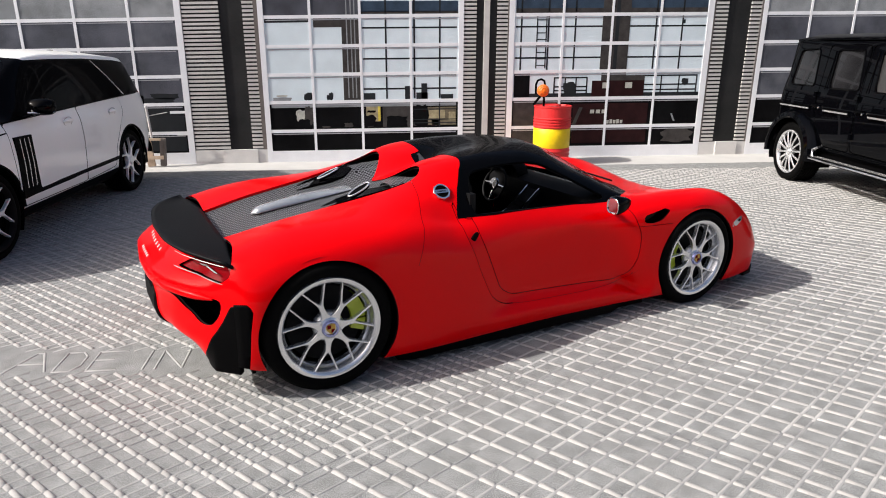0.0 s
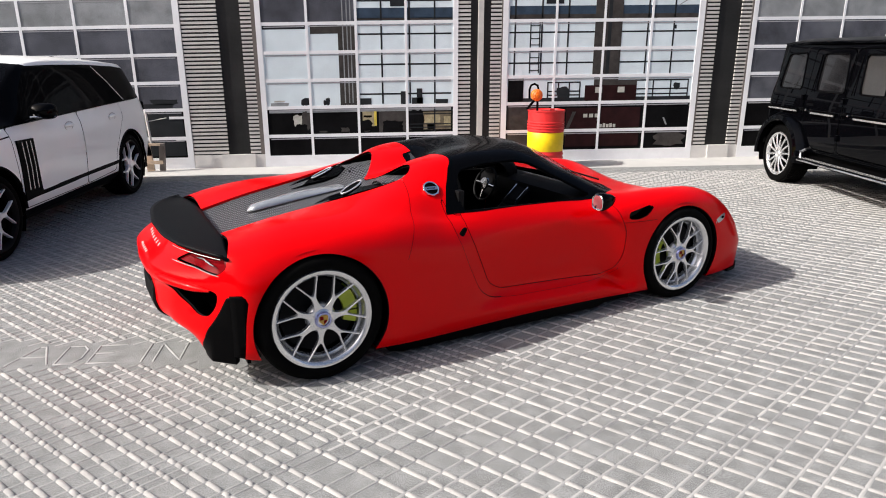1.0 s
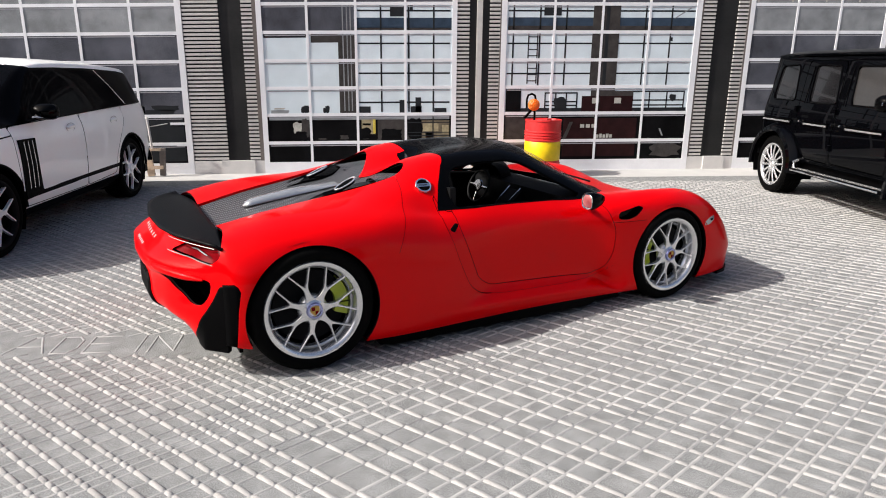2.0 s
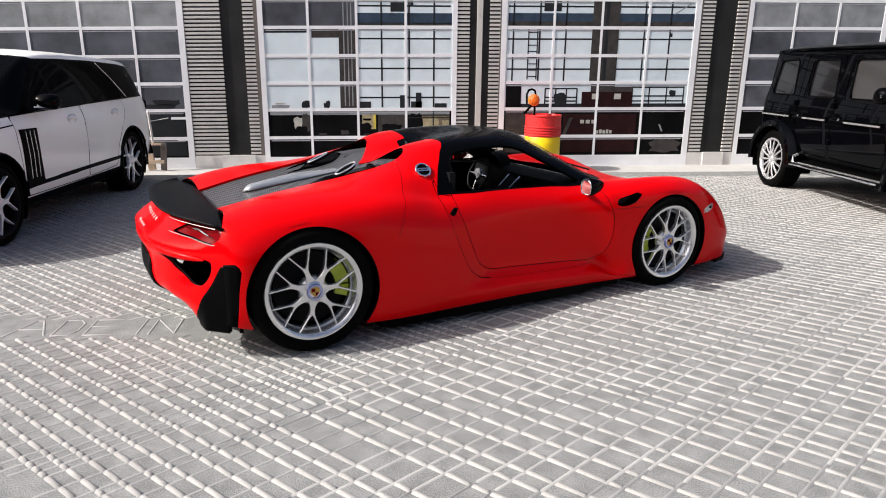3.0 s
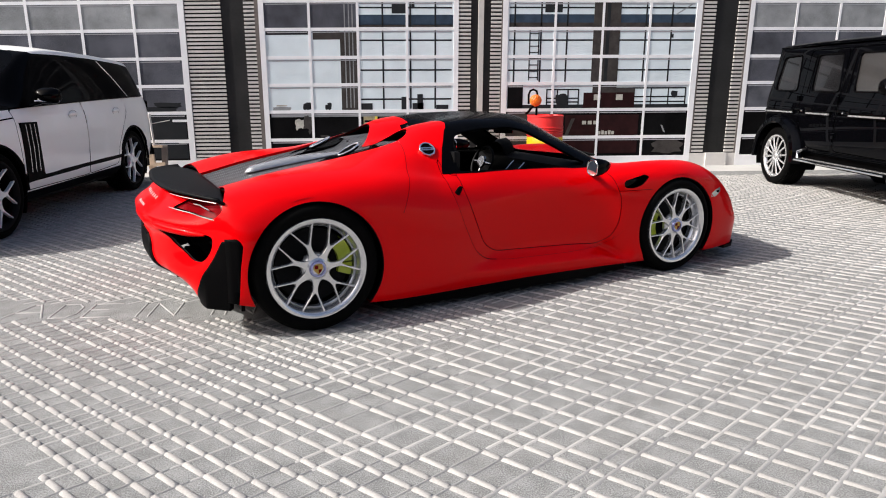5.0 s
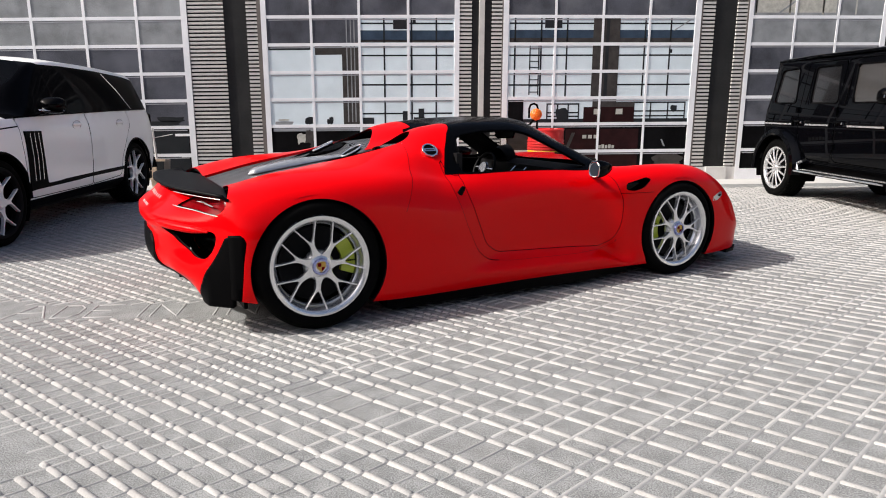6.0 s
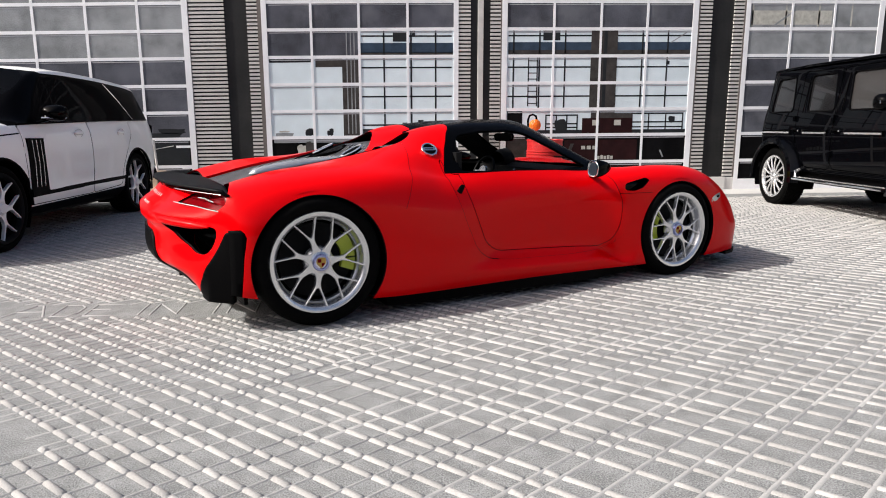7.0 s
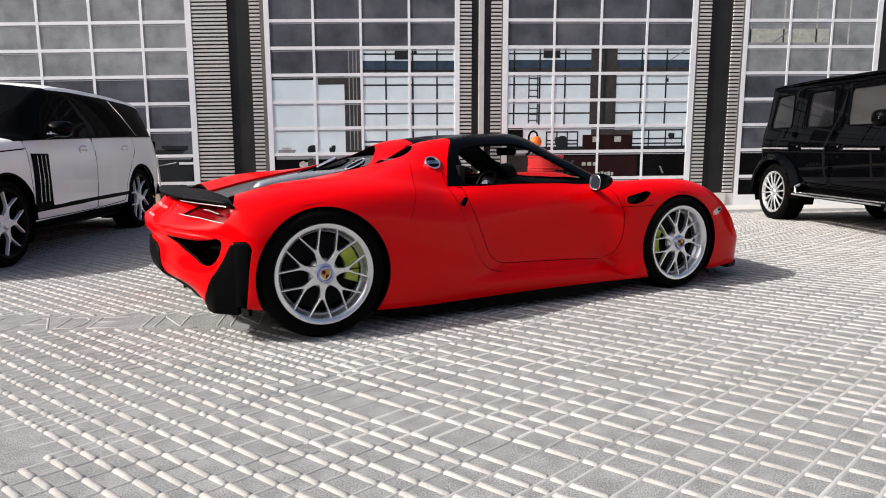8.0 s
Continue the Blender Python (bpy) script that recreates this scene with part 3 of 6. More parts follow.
    slant(d, "steel_brace", 7.05, 2.5, 8.4, 3.4, 0.05, PANE_HAZE)
    mark(d, "lamp_glow", 7.60, 7.78, 3.9, 4.1, PRINT_PALE)


behind_glass()


def rising_rows(*tops):
    """The rows of the facade stand a little closer and rise gently towards the east end."""
    for top in tops:
        for ob in (top, *top.children_recursive):
            if ob.type == "MESH":
                for v in ob.data.vertices:
                    x, z = v.co.x / S, v.co.z / S
                    z = float(np.interp(z, (-1, 0, 0.486, 0.945, 1.368, 1.8, 2.245, 2.68, 5), (-1, 0, 0.482, 0.93, 1.352, 1.775, 2.203, 2.626, 4.86)))
                    v.co.z = S * z * (1 + (x - 0.3) * (0.011 if x < 0.3 else 0.0068))


rising_rows(wall_north, left_door, mid_door, right_door, far_door)


def closing_walls():
    """Unseen walls added round the models for reflections and bounce, full-size metres times S."""
    d, h, w = 58.0, 17.0, 2.0
    for name, x0, x1, y0, y1 in (("wall_south", -d, d, -d - w, -d), ("wall_north", -d, d, d, d + w), ("wall_east", d, d + w, -d - w, d + w), ("wall_west", -d - w, -d, -d - w, d + w)):
        wall = tagged(build(name, box(x0, x1, y0, y1, -0.07, h), ADDED_WALL, bevel=0.2), "unseen plain grey wall added round the models", "wall", kind="structure")
        part("coping", box(x0 - 0.6, x1 + 0.6, y0 - 0.6, y1 + 0.6, h + 0.01, h + 1.2), CONCRETE, wall, bevel=0.15)


closing_walls()


# ---- wheels ----
def forked_spokes(n, a0, R, y_hub, y_rim, thick):
    """Flat-faced forged spokes: a broad foot on the hub that forks into two slim prongs at the rim."""
    side = [(0.20, 25.6), (0.255, 25.0), (0.275, 19.0), (0.31, 13.0), (0.36, 9.0), (0.43, 6.8), (0.50, 6.5), (0.60, 9.0), (0.72, 12.1), (0.86, 14.6), (0.955, 16.0), (0.985, 17.0)]
    crotch = [(0.985, 13.4), (0.955, 13.9), (0.86, 12.1), (0.72, 9.2), (0.62, 6.1), (0.56, 3.0), (0.53, 0.0)]
    half = [(r, b * 7 / n) for r, b in side + crotch]
    ring = half + [(r, -a) for r, a in reversed(half[:-1])]
    flat = [Vector((r * R * math.sin(radians(b)), r * R * math.cos(radians(b)))) for r, b in ring]
    m = len(ring)
    inset = []
    for i, p in enumerate(flat):
        t = (flat[(i + 1) % m] - flat[i - 1]).normalized()
        inset.append(p + Vector((-t.y, t.x)) * 0.0022)
    out = []
    for k in range(n):
        c, d = math.cos(radians(a0 + 360 * k / n)), math.sin(radians(a0 + 360 * k / n))
        rows = []
        for pts, lift in ((flat, thick), (flat, 0.003), (inset, 0.0)):
            rows.append([(p.x * c + p.y * d, y_hub + (y_rim - y_hub) * max(0.0, min(1.0, (r - 0.3) / 0.65)) + lift, -p.x * d + p.y * c) for p, (r, b) in zip(pts, ring)])
        v, f = grid(rows, close_v=True)
        out.append((v, f + [tuple(range(2 * m, 3 * m))]))
    return out


def straight_spokes(n, a0, hub, rim, wide, y_hub, y_rim):
    out = []
    for k in range(n):
        a = radians(a0 + 360 * k / n)
        at = lambda r, y: (r * math.sin(a), y, r * math.cos(a))
        out.append(tube([at(hub, y_hub), at((hub + rim) / 2, (y_hub + y_rim) / 2 - 0.006), at(rim, y_rim)], [wide * 1.15, wide, wide * 1.1], 8, 1.3))
    return out


def wheel(parent, x, y, z, r, rim, width, spokes, side=-1, brake=None, spoke_mat=None, hub_r=0.05, lug=0, barrel=None, lip=None):
    """A wheel whose face looks to -y (side -1) or +y (side 1)."""
    w = part("wheel", ([], []), RUBBER, parent)
    w.matrix_local = pose(x * S, y * S, z * S, 0, 0, 0 if side < 0 else 180)
    tyre = [(rim + 0.004, 0.016), (rim + 0.012, 0.0), (rim + 0.03, -0.010), (r - 0.028, -0.008), (r - 0.012, 0.006), (r - 0.003, 0.03)]
    tyre += [(r, 0.05)] + [p for k in range(4) for p in ((r, 0.06 + (width - 0.12) * (k + 0.3) / 4), (r - 0.008, 0.06 + (width - 0.12) * (k + 0.38) / 4), (r - 0.008, 0.06 + (width - 0.12) * (k + 0.5) / 4), (r, 0.06 + (width - 0.12) * (k + 0.58) / 4))]
    tyre += [(r, width - 0.05), (r - 0.02, width), (rim, width)]
    part("tyre", lathe(tyre, 72), RUBBER, w)
    if lug:
        blocks = []
        for k in range(lug):
            a = 360 * k / lug
            for yy in (0.012, width - 0.06):
                blocks.append(moved(box(-0.012, 0.012, yy, yy + 0.045, r - 0.02, r + 0.008), pose(0, 0, 0, 0, a + (6 if yy > 0.05 else 0), 0)))
        part("tread", join(*blocks), RUBBER, w, smooth=0)
    bowl = [(rim - 0.034, 0.034), (rim - 0.026, 0.012), (rim - 0.022, 0.004), (rim - 0.008, -0.006), (rim + 0.004, -0.006), (rim + 0.008, 0.004), (rim + 0.006, 0.022), (rim - 0.02, 0.022)]
    part("rim", lathe(bowl, 72), lip or SILVER, w)
    part("barrel", lathe([(rim - 0.03, 0.036), (rim - 0.034, 0.05), (rim - 0.045, 0.06), (rim - 0.048, 0.09)], 64), barrel or SILVER, w)
    part("inner_barrel", lathe([(rim - 0.048, 0.09), (rim - 0.05, width - 0.03)], 48), SATIN_BLACK, w)
    for g in spokes:
        part("spoke", g, spoke_mat or SILVER, w, smooth=35)
    part("hub", lathe([(0.0, 0.0), (hub_r * 0.62, 0.0), (hub_r * 0.7, 0.006), (hub_r, 0.012), (hub_r * 1.25, 0.03), (hub_r * 1.3, 0.06), (0, 0.06)], 32), spoke_mat or SILVER, w)
    if brake is not None:
        part("brake_disc", lathe([(0.06, 0.10), (rim * 0.76, 0.10), (rim * 0.76, 0.125), (0.06, 0.125)], 48), DISC, w)
        c = lathe([(rim * 0.52, 0.07), (rim * 0.80, 0.07), (rim * 0.80, 0.15), (rim * 0.52, 0.15), (rim * 0.52, 0.07)], 14, a0=brake - 30, a1=brake + 30)
        part("brake_caliper", c, LIME, w, "lime green brake caliper", bevel=0.008)
        bits = [moved(box(-0.004, 0.004, 0.064, 0.071, rim * 0.60 + 0.012 * k, rim * 0.60 + 0.012 * k + 0.008), pose(0, 0, 0, 0, brake + 9, 0)) for k in range(5)]
        part("caliper_marking", join(*bits), SATIN_BLACK, w, smooth=0)
    part("back_plate", lathe([(0, 0.16), (rim - 0.045, 0.16)], 32), SATIN_BLACK, w)
    return w


# ---- the red sports car; x ahead from the rear axle, y to its left ----
CAR_X, CAR_Y, CAR_TURN = -0.326, 0.871, 20.525
U_UNDER = [(-0.47, 0.55, 0.20), (0.3, 0.55, 0.115), (3.4, 0.5, 0.115), (3.72, 0.01, 0.14)]
U_SILL = [(-0.47, 0.885, 0.22), (-0.36, 0.945, 0.20), (0.2, 0.95, 0.13), (0.5, 0.95, 0.118), (1.0, 0.925, 0.115), (1.5, 0.905, 0.115), (2.0, 0.915, 0.115), (2.3, 0.93, 0.113), (2.73, 0.945, 0.12), (3.1, 0.935, 0.125), (3.3, 0.905, 0.13), (3.42, 0.865, 0.13), (3.52, 0.77, 0.13), (3.63, 0.55, 0.13), (3.70, 0.28, 0.13), (3.72, 0.02, 0.14)]
U_LOW = [(-0.47, 0.90, 0.31), (-0.36, 0.962, 0.30), (0.2, 0.972, 0.25), (0.6, 0.965, 0.225), (1.0, 0.945, 0.205), (1.4, 0.925, 0.20), (1.8, 0.925, 0.188), (2.02, 0.93, 0.186), (2.1, 0.938, 0.17), (2.18, 0.946, 0.148), (2.235, 0.948, 0.135), (2.31, 0.95, 0.150), (2.73, 0.955, 0.24), (3.1, 0.945, 0.22), (3.3, 0.915, 0.21), (3.42, 0.872, 0.20), (3.52, 0.78, 0.19), (3.63, 0.56, 0.19), (3.70, 0.28, 0.19), (3.72, 0.02, 0.19)]
U_TUCK = [(-0.47, 0.905, 0.37), (-0.36, 0.968, 0.37), (0.2, 0.978, 0.33), (0.6, 0.967, 0.30), (0.95, 0.925, 0.275), (1.2, 0.865, 0.27), (1.6, 0.86, 0.262), (1.9, 0.86, 0.252), (2.04, 0.845, 0.248), (2.11, 0.825, 0.235), (2.18, 0.835, 0.19), (2.235, 0.87, 0.155), (2.30, 0.945, 0.20), (2.4, 0.945, 0.30), (2.73, 0.958, 0.33), (3.1, 0.95, 0.30), (3.3, 0.92, 0.28), (3.42, 0.876, 0.26), (3.52, 0.785, 0.245), (3.63, 0.57, 0.24), (3.70, 0.28, 0.24), (3.72, 0.02, 0.24)]
U_MID = [(-0.47, 0.91, 0.46), (-0.36, 0.972, 0.46), (0.2, 0.98, 0.44), (0.6, 0.962, 0.42), (0.95, 0.915, 0.41), (1.3, 0.865, 0.40), (1.7, 0.853, 0.40), (2.05, 0.885, 0.39), (2.14, 0.908, 0.355), (2.24, 0.932, 0.345), (2.4, 0.947, 0.40), (2.73, 0.96, 0.44), (3.1, 0.952, 0.40), (3.3, 0.925, 0.36), (3.42, 0.882, 0.33), (3.52, 0.79, 0.305), (3.63, 0.57, 0.30), (3.70, 0.28, 0.30), (3.72, 0.02, 0.30)]
U_HIGH = [(-0.47, 0.90, 0.60), (-0.36, 0.962, 0.60), (0.1, 0.972, 0.63), (0.5, 0.955, 0.63), (0.9, 0.895, 0.61), (1.3, 0.862, 0.60), (1.7, 0.865, 0.58), (2.1, 0.91, 0.575), (2.4, 0.945, 0.58), (2.73, 0.957, 0.60), (3.0, 0.953, 0.55), (3.2, 0.93, 0.48), (3.36, 0.895, 0.41), (3.47, 0.82, 0.38), (3.56, 0.68, 0.37), (3.65, 0.46, 0.36), (3.72, 0.02, 0.36)]
U_SHOULDER = [(-0.47, 0.865, 0.71), (-0.2, 0.915, 0.755), (0.1, 0.925, 0.78), (0.4, 0.91, 0.785), (0.6, 0.87, 0.782), (0.88, 0.815, 0.755), (1.2, 0.812, 0.735), (1.6, 0.83, 0.725), (1.95, 0.86, 0.72), (2.3, 0.905, 0.735), (2.7, 0.922, 0.745), (3.0, 0.915, 0.7), (3.2, 0.895, 0.62), (3.34, 0.86, 0.53), (3.45, 0.79, 0.46), (3.55, 0.64, 0.43), (3.65, 0.42, 0.41), (3.72, 0.02, 0.4)]
U_BELT = [(-0.47, 0.76, 0.762), (-0.2, 0.8, 0.815), (0.1, 0.8, 0.845), (0.4, 0.785, 0.853), (0.62, 0.765, 0.845), (0.88, 0.745, 0.8), (1.2, 0.762, 0.8), (1.7, 0.768, 0.79), (2.05, 0.755, 0.785), (2.3, 0.79, 0.8), (2.6, 0.8, 0.812), (2.85, 0.795, 0.803), (3.0, 0.785, 0.778), (3.2, 0.765, 0.7), (3.34, 0.735, 0.61), (3.45, 0.67, 0.535), (3.55, 0.54, 0.49), (3.65, 0.34, 0.455), (3.72, 0.02, 0.43)]
U_GLASS = [(-0.47, 0.6, 0.765), (-0.3, 0.615, 0.815), (-0.1, 0.625, 0.857), (0.1, 0.63, 0.872), (0.3, 0.63, 0.884), (0.45, 0.632, 0.903), (0.6, 0.635, 0.925), (0.82, 0.615, 0.945), (1.1, 0.635, 0.965), (1.4, 0.63, 0.975), (1.7, 0.625, 0.97), (1.9, 0.625, 0.935), (2.08, 0.64, 0.865), (2.25, 0.655, 0.8), (2.45, 0.64, 0.785), (2.75, 0.62, 0.775), (3.0, 0.6, 0.745), (3.2, 0.575, 0.675), (3.36, 0.535, 0.595), (3.47, 0.47, 0.54), (3.57, 0.35, 0.49), (3.66, 0.2, 0.455), (3.72, 0.02, 0.44)]
U_RAIL = [(-0.47, 0.335, 0.738), (-0.42, 0.344, 0.749), (-0.1, 0.381, 0.824), (0.17, 0.402, 0.874), (0.3, 0.415, 0.897), (0.5, 0.44, 0.94), (0.6, 0.455, 0.965), (0.75, 0.475, 1.003), (0.87, 0.48, 1.055), (1.0, 0.475, 1.085), (1.3, 0.49, 1.1), (1.5, 0.49, 1.1), (1.68, 0.485, 1.07), (1.9, 0.485, 0.985), (2.1, 0.49, 0.895), (2.28, 0.5, 0.81), (2.42, 0.48, 0.77), (2.75, 0.42, 0.735), (3.0, 0.4, 0.7), (3.2, 0.38, 0.645), (3.36, 0.34, 0.58), (3.5, 0.28, 0.525), (3.62, 0.18, 0.475), (3.72, 0.01, 0.445)]
U_HUMP = [(-0.47, 0.23, 0.732), (-0.1, 0.25, 0.814), (0.3, 0.28, 0.884), (0.62, 0.33, 0.958), (0.7, 0.335, 1.008), (0.78, 0.325, 1.044), (0.85, 0.32, 1.07), (0.91, 0.31, 1.085), (1.0, 0.31, 1.098), (1.12, 0.32, 1.115), (1.3, 0.31, 1.135), (1.55, 0.3, 1.14), (1.7, 0.3, 1.125), (1.85, 0.3, 1.075), (2.05, 0.3, 0.975), (2.25, 0.31, 0.87), (2.42, 0.31, 0.785), (2.6, 0.28, 0.75), (3.0, 0.24, 0.69), (3.2, 0.22, 0.635), (3.36, 0.2, 0.575), (3.55, 0.14, 0.505), (3.72, 0.005, 0.447)]
U_INNER = [(-0.47, 0.12, 0.728), (-0.1, 0.13, 0.808), (0.3, 0.15, 0.876), (0.62, 0.17, 0.932), (0.74, 0.17, 0.987), (0.9, 0.15, 1.05), (1.02, 0.15, 1.072), (1.09, 0.155, 1.095), (1.3, 0.16, 1.125), (1.6, 0.15, 1.145), (1.75, 0.15, 1.13), (1.9, 0.15, 1.07), (2.1, 0.15, 0.965), (2.3, 0.155, 0.86), (2.47, 0.155, 0.78), (2.65, 0.14, 0.74), (3.0, 0.12, 0.685), (3.36, 0.1, 0.57), (3.72, 0.003, 0.448)]
U_MIDDLE = [(-0.47, 0.0, 0.726), (-0.1, 0, 0.806), (0.3, 0, 0.872), (0.62, 0, 0.918), (0.74, 0, 0.945), (0.9, 0, 0.985), (1.03, 0, 1.005), (1.09, 0, 1.078), (1.3, 0, 1.12), (1.6, 0, 1.147), (1.78, 0, 1.13), (1.92, 0, 1.07), (2.12, 0, 0.965), (2.32, 0, 0.86), (2.5, 0, 0.775), (2.65, 0, 0.737), (3.0, 0, 0.683), (3.36, 0, 0.568), (3.72, 0, 0.448)]

TAIL_PLAN = [(0.0, -0.835), (0.3, -0.82), (0.5, -0.765), (0.65, -0.685), (0.76, -0.60), (0.84, -0.525), (0.88, -0.485), (0.91, -0.455)]
TAIL_EDGE = [(0.17, 0.875), (0.22, 0.885), (0.31, 0.90), (0.46, 0.91), (0.60, 0.90), (0.71, 0.865), (0.77, 0.80)]
TAIL_SIDE = [(0.18, 0.25), (0.24, 0.185), (0.29, 0.125), (0.325, 0.075), (0.35, 0.055), (0.40, 0.045), (0.47, 0.05), (0.52, 0.05), (0.585, 0.015), (0.615, 0.015), (0.65, 0.045), (0.69, 0.10), (0.735, 0.14), (0.76, 0.16)]


def tail_x(y, z):
    keep = min(1.0, max(0.0, (0.88 - abs(y)) / 0.2))
    if z < 0.47:
        keep += (min(1.0, max(0.0, (0.80 - abs(y)) / 0.35)) - keep) * min(1.0, (0.47 - z) / 0.1)
    return spline(TAIL_PLAN, abs(y), 1) + spline(TAIL_SIDE, z, 1) * keep


def tail_skin(ny, nz, z0, z1):
    rows = []
    for i in range(nz + 1):
        z = z0 + (z1 - z0) * i / nz
        e = spline(TAIL_EDGE, z, 1)
        rows.append([(tail_x(v * 0.905, z), v * e, z) for v in [math.sin(math.pi / 2 * (2 * j / ny - 1) * 0.9) / math.sin(math.pi / 2 * 0.9) for j in range(ny + 1)]])
    return flipped(grid(rows))


def fittings(car):
    """Lid fittings, mirrors, caps and the cabin."""
    for s in (-1, 1):
        pod = rounded([(0.03, s * 0.275), (0.14, s * 0.255), (0.30, s * 0.235), (0.42, s * 0.215), (0.52, s * 0.235), (0.62, s * 0.32), (0.70, s * 0.39), (0.62, s * 0.425), (0.45, s * 0.395), (0.25, s * 0.345), (0.10, s * 0.305)], 0.015)
        pod = plate(pod, 0.0, 0.05)
        pod = ([(x, y, z * min(1, max(0.3, x / 0.3)) + 0.786 + 0.19 * x + 0.10 * (abs(y) - 0.35)) for x, y, z in pod[0]], pod[1])
        part("lid_pod", pod, GLOSS_BLACK, car, bevel=0.012)
        ring = [(0.078 * math.cos(a), 0.026 * math.sin(a), 0.0) for a in [2 * math.pi * k / 24 for k in range(25)]]
        tip = moved(tube(ring, 0.0062, 8), pose(0.43, s * 0.295, 0.938, 12 if s < 0 else 4, -25, s * -8.5))
        part("exhaust_tip", tip, SILVER, car, "polished oval exhaust tip")
        hole = [(0.076 * math.cos(a), 0.024 * math.sin(a)) for a in [2 * math.pi * k / 20 for k in range(20)]]
        part("exhaust_bore", moved(plate(hole, -0.02, 0.002), pose(0.43, s * 0.295, 0.938, 12 if s < 0 else 4, -25, s * -8.5)), SATIN_BLACK, car)
        part("lid_clip", moved(lathe([(0, 0.012), (0.016, 0.01), (0.02, 0)], 16, "z"), pose(0.62, s * 0.38, 0.952)), DISC, car)
        # cap on the rear pillar
        m = pose(0.826, s * 0.625, 0.948, 47 if s < 0 else -47, 0, 0)
        scallop = [((0.053 + 0.0025 * math.cos(8 * a)) * math.cos(a), (0.052 + 0.0025 * math.cos(8 * a)) * math.sin(a)) for a in [2 * math.pi * k / 48 for k in range(48)]]
        cap = part("pillar_cap", moved(plate(scallop, -0.014, 0.003), m), CHROME, car, "round polished cap", bevel=0.004)
        disc = [(0.042 * math.cos(a), 0.041 * math.sin(a)) for a in [2 * math.pi * k / 32 for k in range(32)]]
        part("cap_ring", moved(tube([(0.047 * math.cos(a), 0.046 * math.sin(a), 0.004) for a in [2 * math.pi * k / 40 for k in range(41)]], 0.0055, 8), m), CHROME, cap)
        part("cap_disc", moved(plate(disc, 0.003, 0.005), m), SATIN_BLACK, cap)
        part("cap_bar", moved(box(-0.041, 0.041, -0.012, 0.012, 0.005, 0.008), m), CHROME, cap, smooth=0)
        for k in range(7):
            part("cap_mark", moved(box(-0.028 + 0.008 * k, -0.024 + 0.008 * k, -0.0045, 0.0045, 0.008, 0.0092), m), SATIN_BLACK, cap, smooth=0)
        # door mirror
        mirror = thing_part("door_mirror", car)
        rows = []
        for u, w, h in ((0.0, 0.052, 0.052), (0.02, 0.060, 0.058), (0.06, 0.058, 0.054), (0.11, 0.045, 0.040), (0.15, 0.022, 0.02), (0.16, 0.004, 0.004)):
            rows.append([(1.885 + u, s * (0.945 + math.copysign(abs(math.cos(a)) ** 0.7, math.cos(a)) * w - u * 0.1), 0.812 + math.copysign(abs(math.sin(a)) ** 0.7, math.sin(a)) * h + 0.05 * u) for a in [2 * math.pi * k / 24 for k in range(24)]])
        part("mirror_shell", grid(rows, close_v=True), GLOSS_BLACK, mirror)
        rim = [(1.884, s * (0.945 + math.copysign(abs(math.cos(a)) ** 0.7, math.cos(a)) * 0.050), 0.812 + math.copysign(abs(math.sin(a)) ** 0.7, math.sin(a)) * 0.050) for a in [2 * math.pi * k / 28 for k in range(29)]]
        part("mirror_rim", tube(rim, 0.0038, 6), CHROME, mirror)
        part("mirror_glass", ([(1.907 + 0.4 * (abs(y) - 0.945) + 0.10 * (z - 0.812), y, z) for x, y, z in rim[:-1]], [tuple(range(28))]), MIRROR, mirror)
        part("mirror_arm", tube([(1.95, s * 0.90, 0.775), (1.97, s * 0.86, 0.755), (2.0, s * 0.80, 0.75)], [0.03, 0.022, 0.03], 10, 0.6), GLOSS_BLACK, mirror)
        # handle recess at the rear edge of the door
        knob = lathe([(0, -0.052), (0.012, -0.048), (0.018, -0.034), (0.020, 0.0), (0.018, 0.034), (0.012, 0.048), (0, 0.052)], 16, "z")
        knob = ([(x, y * 0.4, z) for x, y, z in knob[0]], knob[1])
        part("door_handle", moved(knob, pose(0.925, s * 0.841, 0.695, s * -16, 24, 0)), SATIN_BLACK, car)
    fin = []
    for i in range(37):
        u = i / 36
        x = -0.17 + 0.64 * u
        w = (0.046 + 0.03 * u) * min(1.0, math.sqrt(u / 0.06))
        z = 0.799 + 0.165 * (x + 0.1)
        h = (0.036 * math.sin(math.pi * (0.25 + 0.75 * u)) + 0.004) * min(1.0, math.sqrt(u / 0.06))
        fin.append([(x, w * math.copysign(abs(math.cos(a)) ** 0.8, math.cos(a)), z + h * math.sin(a)) for a in [math.pi * k / 16 for k in range(17)]])
    part("lid_spine", grid(fin), SPINE_GREY, car, "pale silver spine on the engine lid")
    # cabin
    part("cabin_tub", join(box(0.95, 2.35, -0.70, 0.70, 0.16, 0.22), box(0.98, 1.02, -0.70, 0.70, 0.2, 0.93), box(2.3, 2.34, -0.6, 0.6, 0.2, 0.72)), INTERIOR, car)
    dash = [[(x, y, z) for y in (-0.66, -0.4, -0.2, 0.0, 0.2, 0.4, 0.66)] for x, z in ((2.36, 0.755), (2.2, 0.79), (2.06, 0.80), (1.98, 0.77), (1.96, 0.66), (2.02, 0.55))]
    part("dashboard", grid(dash), INTERIOR, car, solid=0.02)
    part("binnacle", moved(lathe([(0.09, 0), (0.10, 0.03), (0.085, 0.10), (0, 0.12)], 20, "z"), pose(1.99, 0.36, 0.80, 0, 70, 0)), INTERIOR, car)
